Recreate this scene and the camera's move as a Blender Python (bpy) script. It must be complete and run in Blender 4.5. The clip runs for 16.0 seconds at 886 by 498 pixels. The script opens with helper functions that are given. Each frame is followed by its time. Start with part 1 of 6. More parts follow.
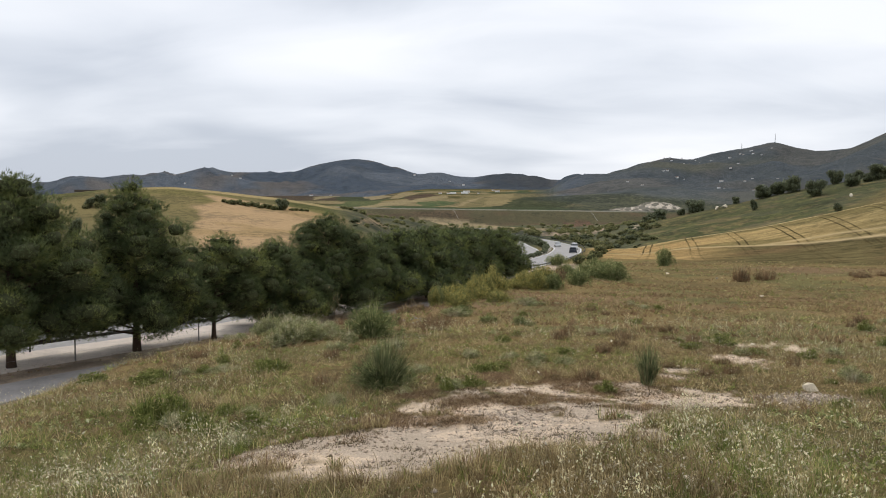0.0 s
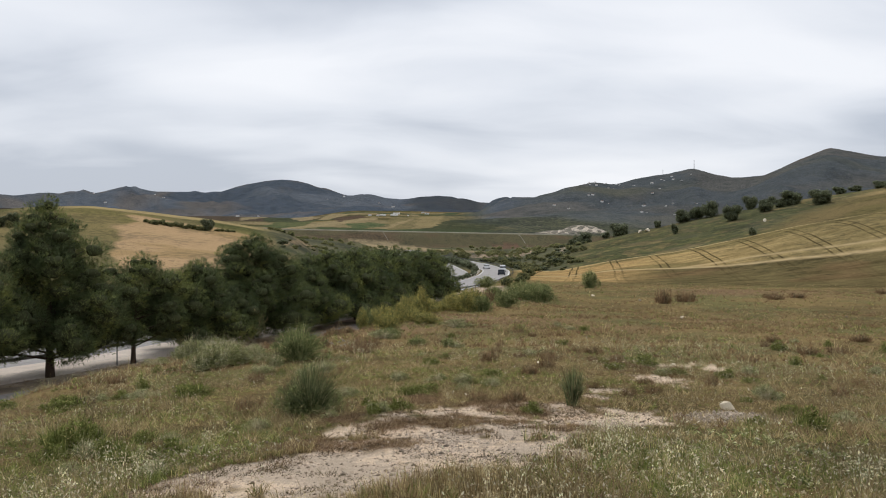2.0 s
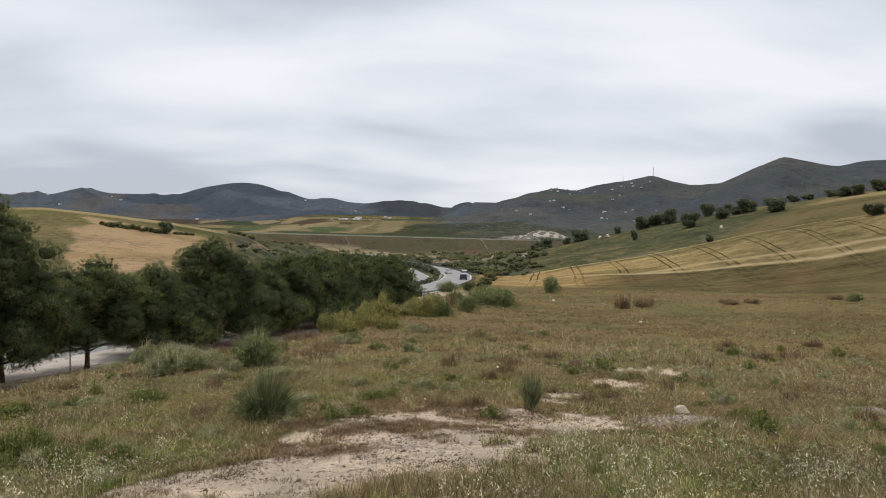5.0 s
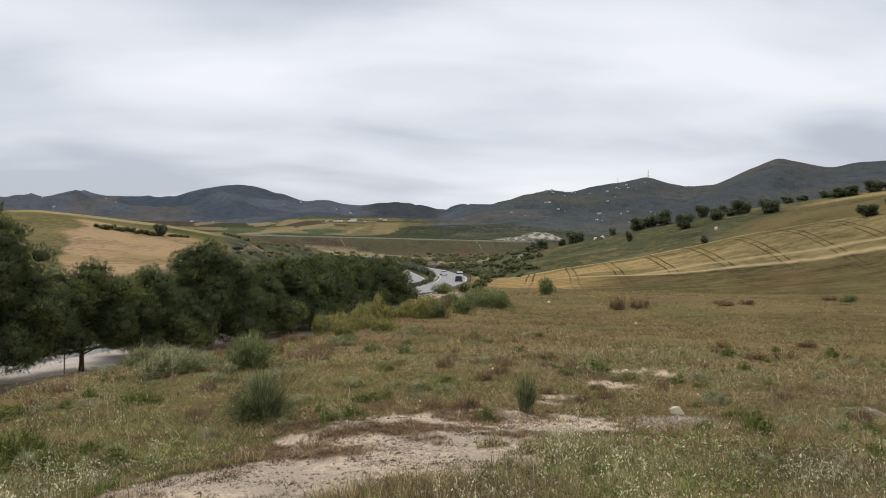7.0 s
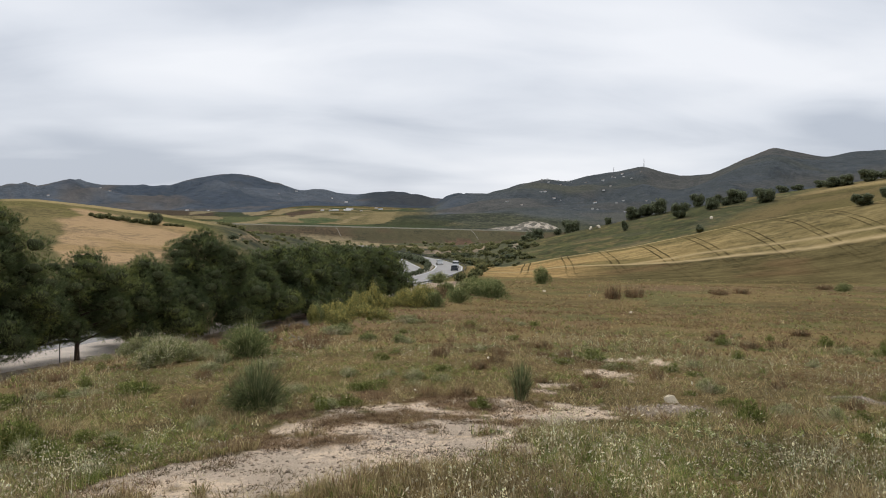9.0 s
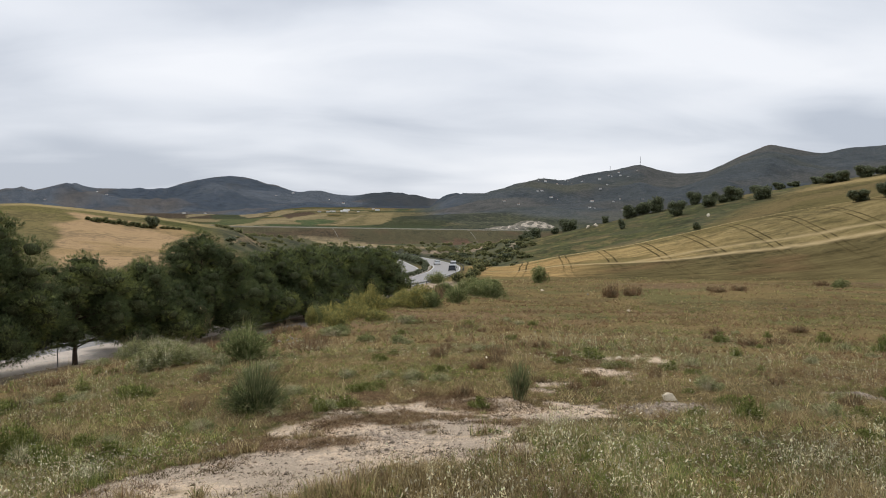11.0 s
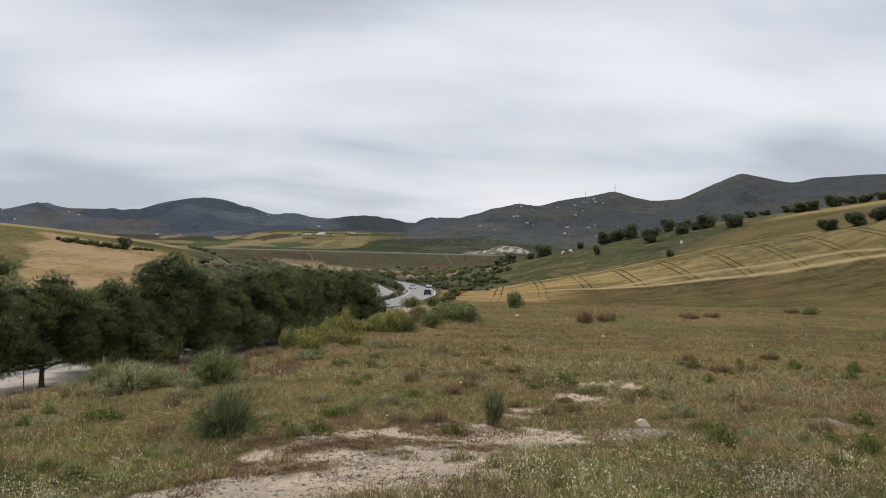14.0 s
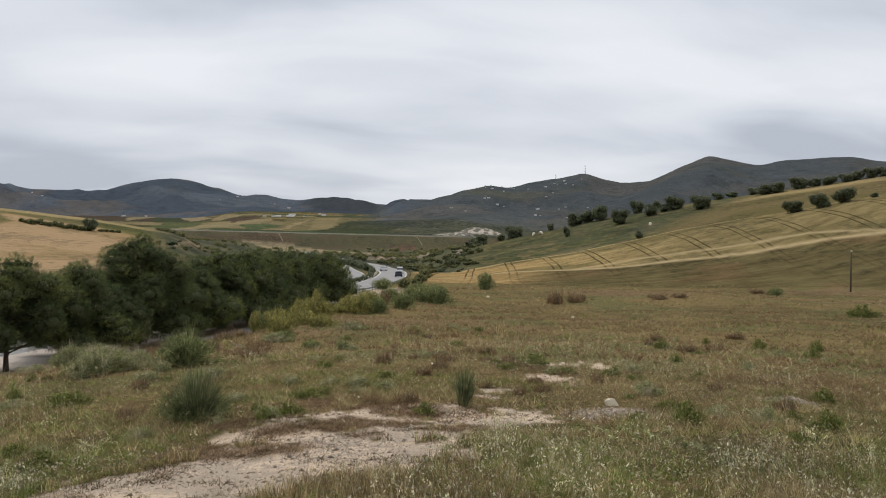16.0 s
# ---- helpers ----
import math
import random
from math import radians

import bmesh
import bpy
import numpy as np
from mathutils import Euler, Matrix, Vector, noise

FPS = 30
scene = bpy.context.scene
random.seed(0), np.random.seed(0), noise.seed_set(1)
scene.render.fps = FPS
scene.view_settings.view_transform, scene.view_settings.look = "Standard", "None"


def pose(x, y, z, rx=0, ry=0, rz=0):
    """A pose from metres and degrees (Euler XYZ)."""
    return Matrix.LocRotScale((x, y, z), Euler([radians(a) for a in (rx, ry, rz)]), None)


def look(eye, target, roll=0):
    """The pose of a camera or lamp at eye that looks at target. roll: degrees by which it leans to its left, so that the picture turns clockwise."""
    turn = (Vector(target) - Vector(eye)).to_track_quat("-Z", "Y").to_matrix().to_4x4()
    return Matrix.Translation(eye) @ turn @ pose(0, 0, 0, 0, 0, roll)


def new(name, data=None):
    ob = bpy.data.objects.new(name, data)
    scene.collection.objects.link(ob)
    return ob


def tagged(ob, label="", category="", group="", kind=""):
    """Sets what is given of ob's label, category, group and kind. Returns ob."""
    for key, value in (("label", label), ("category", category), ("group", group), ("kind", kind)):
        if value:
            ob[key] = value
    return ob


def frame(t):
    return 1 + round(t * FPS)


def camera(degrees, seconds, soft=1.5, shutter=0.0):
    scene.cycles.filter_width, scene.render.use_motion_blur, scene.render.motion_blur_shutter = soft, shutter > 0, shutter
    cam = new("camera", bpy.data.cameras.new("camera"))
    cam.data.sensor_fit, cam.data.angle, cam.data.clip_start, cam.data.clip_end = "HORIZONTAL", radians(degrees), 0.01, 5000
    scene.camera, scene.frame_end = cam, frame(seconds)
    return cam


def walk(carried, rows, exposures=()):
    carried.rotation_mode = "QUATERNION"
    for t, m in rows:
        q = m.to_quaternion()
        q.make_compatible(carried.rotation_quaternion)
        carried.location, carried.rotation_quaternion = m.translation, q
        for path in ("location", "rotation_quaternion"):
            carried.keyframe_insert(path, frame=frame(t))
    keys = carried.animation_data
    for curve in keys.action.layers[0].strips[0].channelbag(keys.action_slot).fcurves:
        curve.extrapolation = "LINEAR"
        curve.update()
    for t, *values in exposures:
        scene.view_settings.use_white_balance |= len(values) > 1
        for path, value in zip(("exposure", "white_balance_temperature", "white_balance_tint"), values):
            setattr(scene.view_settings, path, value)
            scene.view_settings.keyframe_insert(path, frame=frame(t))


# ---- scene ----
cam = camera(59.34, 16.0, soft=1.0)
EYE = 1.65
PATH = [
    (0, pose(-0.085, 0, EYE, 87.20, 0.50, -0.00)),
    (0.5, pose(-0.08, 0, EYE, 87.58, 0.23, -0.70)),
    (1, pose(-0.074, 0, EYE, 88.19, 0.05, -2.28)),
    (1.5, pose(-0.067, 0, EYE, 88.64, 0.18, -3.83)),
    (2, pose(-0.062, 0, EYE, 88.79, 0.12, -5.18)),
    (2.5, pose(-0.056, 0, EYE, 88.87, -0.12, -6.26)),
    (3, pose(-0.049, 0, EYE, 88.95, -0.32, -7.00)),
    (3.5, pose(-0.043, 0, EYE, 89.02, -0.50, -7.39)),
    (4, pose(-0.037, 0, EYE, 89.10, -0.22, -7.75)),
    (6.5, pose(-0.02, 0, EYE, 89.18, -0.36, -8.23)),
    (7, pose(-0.018, 0, EYE, 89.27, -0.15, -8.30)),
    (7.5, pose(-0.016, 0, EYE, 89.17, -0.00, -8.28)),
    (8, pose(-0.014, 0, EYE, 88.83, 0.04, -8.30)),
    (8.5, pose(-0.012, 0, EYE, 88.48, -0.24, -8.59)),
    (11, pose(-0.003, 0, EYE, 88.49, 0.42, -8.81)),
    (11.5, pose(0, 0, EYE, 89.18, 0.49, -8.94)),
    (12, pose(0, 0, EYE, 89.77, 0.06, -8.87)),
    (12.5, pose(0, 0, EYE, 90.21, -0.23, -9.03)),
    (13, pose(0, 0, EYE, 90.56, -0.34, -9.14)),
    (13.5, pose(0, 0, EYE, 90.59, -0.36, -9.61)),
    (14, pose(0, 0, EYE, 90.27, -0.20, -10.59)),
    (14.5, pose(0, 0, EYE, 89.85, 0.06, -11.34)),
    (15, pose(0, 0, EYE, 89.67, 0.19, -11.97)),
    (15.5, pose(0, 0, EYE, 89.40, 0.11, -12.33)),
    (16, pose(0, 0, EYE, 88.93, -0.17, -12.72)),
]
EXPOSURES = [(0, 0.22), (1, 0.14), (2, 0.11), (4, 0.07), (8.5, 0.07), (11, 0.1), (12, 0.06), (12.5, -0.09), (13.5, -0.05), (14.5, -0.03), (16, -0.03)]
walk(cam, PATH, EXPOSURES)

# ---- sky and sun ----
SUN_EL, SUN_AZ = radians(56), radians(-15)
world = bpy.data.worlds.new("world")
scene.world = world
world.use_nodes = True
wn, wl = world.node_tree.nodes, world.node_tree.links
wn.clear()
sky = wn.new("ShaderNodeTexSky")
sky.sky_type, sky.sun_disc = 'NISHITA', False
sky.sun_elevation, sky.sun_rotation = SUN_EL, SUN_AZ
sky.dust_density = 3.0


def wnode(kind, **inputs):
    n = wn.new(kind)
    for k, v in inputs.items():
        n.inputs[k].default_value = v
    return n


# cloud deck: the direction projected on a flat layer, streaked along the wind
tc = wn.new("ShaderNodeTexCoord")
sep = wn.new("ShaderNodeSeparateXYZ")
wl.new(tc.outputs["Generated"], sep.inputs[0])


def wmath(op, a, b=None, clamp=False):
    n = wn.new("ShaderNodeMath")
    n.operation, n.use_clamp = op, clamp
    for i, v in enumerate((a, b)):
        if v is None:
            continue
        if isinstance(v, (int, float)):
            n.inputs[i].default_value = v
        else:
            wl.new(v, n.inputs[i])
    return n.outputs[0]


up = wmath('MAXIMUM', sep.outputs["Z"], 0.0)
den = wmath('ADD', up, 0.24)
comb = wn.new("ShaderNodeCombineXYZ")
wl.new(wmath('DIVIDE', sep.outputs["X"], den), comb.inputs[0])
wl.new(wmath('DIVIDE', sep.outputs["Y"], den), comb.inputs[1])
mapc = wnode("ShaderNodeMapping")
mapc.inputs["Rotation"].default_value = (0, 0, radians(-8))
mapc.inputs["Scale"].default_value = (0.62, 1.15, 1.0)
mapc.inputs["Location"].default_value = (3.1, 0.4, 0.0)
wl.new(comb.outputs[0], mapc.inputs["Vector"])
big = wnode("ShaderNodeTexNoise", Scale=0.85, Detail=3.0, Roughness=0.45, Distortion=0.3)
wl.new(mapc.outputs[0], big.inputs["Vector"])
fine = wnode("ShaderNodeTexNoise", Scale=2.2, Detail=5.0, Roughness=0.5, Distortion=0.4)
wl.new(mapc.outputs[0], fine.inputs["Vector"])
mixn = wmath('ADD', wmath('MULTIPLY', big.outputs[0], 0.76), wmath('MULTIPLY', fine.outputs[0], 0.24))
# broad masses: bearing, height (degrees), spread, thicker (-) or thinner (+)
for az0, el0, spread, tall, depth in ((1, 17, 0.24, 3.0, -0.085), (40, 13, 0.16, 2.0, -0.06), (24, 17, 0.2, 2.6, 0.02),
                                      (-26, 5, 0.1, 3.0, -0.05), (18, 9, 0.22, 4.0, -0.02), (-23, 12, 0.2, 2.5, 0.03)):
    a0, e0 = radians(az0), radians(el0)
    away = wn.new("ShaderNodeVectorMath")
    away.operation = 'SUBTRACT'
    away.inputs[1].default_value = (math.sin(a0) * math.cos(e0), math.cos(a0) * math.cos(e0), math.sin(e0))
    wl.new(tc.outputs["Generated"], away.inputs[0])
    flat = wn.new("ShaderNodeVectorMath")
    flat.operation = 'MULTIPLY'
    flat.inputs[1].default_value = (1 / spread, 1 / spread, tall / spread)
    wl.new(away.outputs[0], flat.inputs[0])
    size = wn.new("ShaderNodeVectorMath")
    size.operation = 'LENGTH'
    wl.new(flat.outputs[0], size.inputs[0])
    near = wn.new("ShaderNodeMapRange")
    near.interpolation_type = 'SMOOTHSTEP'
    near.inputs["From Min"].default_value, near.inputs["From Max"].default_value = 1.6, 0.0
    wl.new(wmath('ADD', size.outputs["Value"], wmath('MULTIPLY', wmath('SUBTRACT', fine.outputs[0], 0.5), 1.5)), near.inputs["Value"])
    mixn = wmath('ADD', mixn, wmath('MULTIPLY', near.outputs["Result"], depth))
ramp = wn.new("ShaderNodeValToRGB")
ramp.color_ramp.elements[0].position, ramp.color_ramp.elements[0].color = 0.37, (0.49, 0.535, 0.615, 1)
ramp.color_ramp.elements[1].position, ramp.color_ramp.elements[1].color = 0.60, (0.86, 0.88, 0.925, 1)
mid = ramp.color_ramp.elements.new(0.49)
mid.color = (0.715, 0.75, 0.815, 1)
wl.new(mixn, ramp.inputs[0])
bg_sky = wnode("ShaderNodeBackground", Strength=0.10)
wl.new(sky.outputs[0], bg_sky.inputs["Color"])
bg_cloud = wnode("ShaderNodeBackground", Strength=1.0)
wl.new(ramp.outputs[0], bg_cloud.inputs["Color"])
mixs = wnode("ShaderNodeMixShader", Fac=0.93)
wl.new(bg_sky.outputs[0], mixs.inputs[1])
wl.new(bg_cloud.outputs[0], mixs.inputs[2])
wout = wn.new("ShaderNodeOutputWorld")
wl.new(mixs.outputs[0], wout.inputs["Surface"])

sun_data = bpy.data.lights.new("sun", 'SUN')
sun_data.energy, sun_data.angle, sun_data.color = 1.3, radians(14), (1.0, 0.95, 0.87)
sun = new("sun", sun_data)
sun.matrix_world = look((200 * math.sin(SUN_AZ), 200 * math.cos(SUN_AZ), 300),
                        (0, 0, 300 - 200 * math.tan(SUN_EL)))

# ---- shape of the land (numpy only; heights are relative to the eye, EYE is added at the end) ----


def sm(a, b, x):
    t = np.clip((np.asarray(x, float) - a) / (b - a), 0, 1)
    return t * t * (3 - 2 * t)


def lattice(ix, iy, seed):
    h = np.sin(ix * 127.1 + iy * 311.7 + seed * 74.7) * 43758.5453
    return h - np.floor(h)


def vnoise(x, y, scale, seed=0):
    x, y = np.asarray(x, float) / scale, np.asarray(y, float) / scale
    ix, iy = np.floor(x), np.floor(y)
    fx, fy = x - ix, y - iy
    fx, fy = fx * fx * (3 - 2 * fx), fy * fy * (3 - 2 * fy)
    a, b = lattice(ix, iy, seed), lattice(ix + 1, iy, seed)
    c, d = lattice(ix, iy + 1, seed), lattice(ix + 1, iy + 1, seed)
    return (a * (1 - fx) + b * fx) * (1 - fy) + (c * (1 - fx) + d * fx) * fy - 0.5


def fbm(x, y, scale, octaves=4, seed=0):
    out, amp = 0.0, 1.0
    for o in range(octaves):
        out = out + amp * vnoise(x + 17.3 * o, y - 9.1 * o, scale / 2 ** o, seed + o)
        amp *= 0.5
    return out


def profile(ds, zs):
    """A smooth run of heights over distance from the knoll on which the viewer stands."""
    u = np.linspace(math.log(4), math.log(6004), 3000)
    v = np.interp(np.exp(u) - 4, ds, zs)
    k = np.exp(-np.linspace(-2, 2, 61) ** 2)
    v = np.convolve(np.pad(v, 30, mode="edge"), k / k.sum(), mode="valid")
    return lambda d: np.interp(np.log(np.asarray(d, float) + 4), u, v)


BASE = profile([0, 3, 5, 7, 9, 11, 14, 18, 25, 35, 50, 70, 100, 140, 200, 300, 6000],
               [-1.65, -1.68, -1.8, -2.02, -2.2, -2.42, -2.75, -3.1, -3.6, -4.15, -4.75, -5.5, -7.0, -9.5, -11.5, -13.2, -13.5])

# the motorway's centre line (right-hand carriageway): x over y, and its level
ROAD_Y = [-300, -40, 10, 46, 60, 105, 156, 195, 232, 290, 361, 460, 560, 660]
ROAD_X = [-160, -58, -37, -24, -18.5, 0, 19.5, 30.6, 37.4, 39.6, 37, 32, 29, 25]
ROAD_Z = [-5.5, -7.2, -7.6, -8.0, -8.4, -9.4, -10.5, -11.0, -11.5, -12, -12.5, -13, -13.3, -13.5]
_y = np.arange(-300, 661, 2.0)
_k = np.exp(-np.linspace(-2, 2, 21) ** 2)
_k /= _k.sum()
_x = np.convolve(np.pad(np.interp(_y, ROAD_Y, ROAD_X), 10, mode="reflect", reflect_type="odd"), _k, mode="valid")
_z = np.convolve(np.pad(np.interp(_y, ROAD_Y, ROAD_Z), 10, mode="reflect", reflect_type="odd"), _k, mode="valid")
_bend = 3.5 * sm(58, 38, _y)
_x = _x - _bend
_c = np.cos(np.arctan(np.gradient(_x, 2.0)))


def road_at(y):
    """Centre x, level and slant of the motorway at y."""
    return np.interp(y, _y, _x), np.interp(y, _y, _z), np.interp(y, _y, _c)


def road_point(y, u):
    """The place u metres to the right of the motorway's centre line."""
    x, z, c = road_at(y)
    s = math.sqrt(max(0.0, 1 - float(c) ** 2)) * (1 if road_at(y + 1)[0] >= x else -1)
    return float(x) + u * float(c), y - u * s, float(z) + EYE


def median_at(y):
    """How far the opposite carriageway has drawn apart at y."""
    return 4.2 * float(sm(185, 245, y)) - 1.5 * float(sm(320, 420, y))


LEFT_HILL = ([-75, -45, -29.6, -26.4, -22.9, -19.3, -15.5, -13.6, -11.6, -6.8, -3.5, -1],
             [0.5, 1.0, 1.1, 1.29, 1.67, 1.8, 1.44, 1.19, 0.98, 0.15, -1.0, -2.4])
WHEAT_CREST = ([9, 12.5, 17.5, 21.7, 25.7, 29.5, 33.3, 36.8, 40.2, 42.4, 70],
               [-3.3, -2.98, -2.04, -1.4, -0.55, 0.34, 1.05, 1.6, 2.31, 2.63, 4.0])
OLIVE_CREST = ([9, 11.5, 13.4, 15.5, 16.7, 19.2, 21.6, 24, 26.8, 29.5, 31.8, 34.3, 36.8, 40.2, 42.3, 70],
               [-2.4, -1.85, -1.3, -0.85, -0.55, 0.0, 0.55, 1.1, 1.6, 2.1, 2.45, 2.8, 3.15, 3.6, 3.9, 5.0])
FAR_RIDGE = ([-60, -29.6, -27.3, -25.3, -22.9, -20.4, -18.9, -17, -15.1, -11.2, -9.2, -6.5, -5.1, -3.4,
    -1.8, -0.4, 1.1, 2.8, 4, 5, 6.9, 8.3, 9.7, 12.1, 16, 60],
    [2, 1.24, 1.69, 2.38, 2.03, 2.56, 2.68, 3.21, 2.86, 2.78, 3.42, 3.85, 3.71, 3.14,
    2.46, 2.47, 2.23, 2.38, 2.6, 2.7, 2.2, 1.87, 1.88, 1.98, 2.5, 2.5])
MAST_RIDGE = ([8, 10.5, 12.1, 14.1, 16, 17.9, 19.4, 21.6, 23, 24.4, 25.5, 27.5, 29.5, 31.6,
    33.2, 34.7, 36.8, 38.5, 40.5, 42.3, 70],
    [1.61, 1.53, 2.06, 3.17, 3.5, 3.32, 3.76, 4.1, 4.42, 3.93, 3.69, 3.79, 4.66, 5.47,
    5.02, 4.76, 4.98, 5.09, 5.05, 4.73, 4])
BROW = ([-60, -30, -26.7, -23, -18, -13, -8, -3.6, 0, 2.7, 5.6, 8.9, 11.3],
        [15, 16, 18, 23, 24.3, 25.3, 26.5, 28.3, 32, 38, 46, 54, 64])
D_LEFT, D_WHEAT, D_OLIVE, D_FAR, D_MAST = 360.0, 240.0, 330.0, 3500.0, 2300.0


def crest(az, line, d):
    k = np.array([0.25, 0.5, 0.25])
    e = sum(w * np.interp(az + o, *line) for w, o in zip(k, (-0.35, 0, 0.35)))
    return d * np.tan(np.radians(e))


def land(x, y):
    x, y = np.asarray(x, float), np.asarray(y, float)
    d, az = np.hypot(x, y) + 1e-6, np.degrees(np.arctan2(x, y))
    z = BASE(d)
    # the valley floor rises to the left, and a terrace carries the railway
    z = z + 8.5 * sm(60, -80, x) * sm(330, 600, d) * sm(0, 300, y)
    top = 1.2 - 0.022 * np.clip(x, -300, 300) + (0.030 + 0.020 * sm(-6, -1, az)) * np.clip(d - 720, 0, 900) * sm(40, 10, az) \
        + 5 * fbm(x, y, 260, 2, 3) * sm(740, 1000, d)
    z = z + (top - z) * np.where(y > 0, sm(655, 688, y), sm(500, 1200, d))
    # hills
    left = sm(120, D_LEFT, d) * (1 - sm(D_LEFT + 30, 640, d)) * sm(-100, -70, az) * sm(-2, -6, az)
    z = z + (crest(az, LEFT_HILL, D_LEFT) - z) * left
    zw, zo = crest(az, WHEAT_CREST, D_WHEAT), crest(az, OLIVE_CREST, D_OLIVE)
    side = sm(9, 13, az) * (1 - sm(70, 110, az))
    z = z + (zw - z) * sm(135, D_WHEAT, d) * side * (d <= D_WHEAT)
    up = zw + (zo - zw) * np.clip((d - D_WHEAT) / (D_OLIVE - D_WHEAT), 0, 1)
    up = up + (z - up) * sm(D_OLIVE + 8, 640, d)
    z = np.where(d > D_WHEAT, z + (up - z) * np.maximum(side * sm(12, 14, az), sm(10.3, 12.5, az) * (1 - sm(70, 110, az))), z)
    # gravel heap by the railway
    z = z + 8.5 * np.exp(-(((x - 203) / 22) ** 2 + ((y - 735) / 16) ** 2) ** 1.5)
    z = z + 3.4 * np.exp(-(((x - 172) / 17) ** 2 + ((y - 722) / 10) ** 2) ** 1.5)
    # mountains
    s1 = sm(1800, D_FAR, d) ** 1.2 * (1 - 0.8 * sm(D_FAR + 60, 4900, d))
    m1 = z + (crest(az, FAR_RIDGE, D_FAR) - z) * s1
    wm = sm(7, 12, az) * (1 - sm(60, 90, az))
    s2 = sm(880, D_MAST, d) ** 1.15 * (1 - sm(D_MAST + 60, 3600, d)) * wm
    m2 = z + (crest(az, MAST_RIDGE, D_MAST) - z) * s2
    gully = fbm(x, y, 420, 5, 11)
    ridged = -np.abs(fbm(x, y, 520, 4, 21)) * 2 + 0.5
    m1 = m1 + (gully * 90 + ridged * 110) * s1 * (1 - s1) ** 1.6 * 3
    m2 = m2 + (gully * 70 + ridged * 90) * s2 * (1 - s2) ** 1.6 * 3
    folds = 0.35 - np.abs(fbm(x, y, 170, 3, 27)) * 1.6
    m1 = m1 + folds * 34 * s1 * (1 - s1) ** 1.3 * 3
    m2 = m2 + folds * 26 * s2 * (1 - s2) ** 1.3 * 3
    rough = fbm(x, y, 90, 3, 31)
    z = np.maximum(m1, m2) + (rough * 5 - 5) * np.clip(s1 + s2, 0, 1)
    z = z + fbm(x, y, 60, 3, 5) * 2.2 * sm(300, 500, d) * (1 - sm(640, 660, y) * (1 - sm(690, 760, y)))
    # the field leans to the left and is uneven under foot
    z = z - 0.06 * np.clip(-x, 0, 12) * sm(2, 8, d) * (1 - sm(60, 120, d))
    z = z + (fbm(x, y, 3.5, 3, 7) * 0.16 + fbm(x, y, 22, 2, 8) * 0.5 * sm(10, 40, d)) * (1 - sm(120, 200, d)) * sm(1.5, 4, d)
    # beyond the brow of the field the bank drops to the road
    brow = np.interp(az, *BROW)
    z = z - 2.6 * sm(brow - 1.5, brow + 20, d) * (1 - sm(70, 120, d)) * sm(-80, -50, az) * sm(14, 9, az)
    # the motorway's cutting
    xc, zr, c = road_at(y)
    u = (x - xc) * c
    far = sm(90, 190, y)
    bank = 19 + 7 * far + 8 * (1 - sm(8, 38, y))
    right = 1 - sm(13 - 5 * far, bank, u - np.interp(y, _y, _bend) * c)
    cut = np.where(u > 0, right, 1 - sm(24, 55, -u)) * sm(-300, -200, y) * (1 - sm(600, 655, y))
    z = z + (zr - 0.06 - z) * cut
    return z + EYE

# ---- materials ----


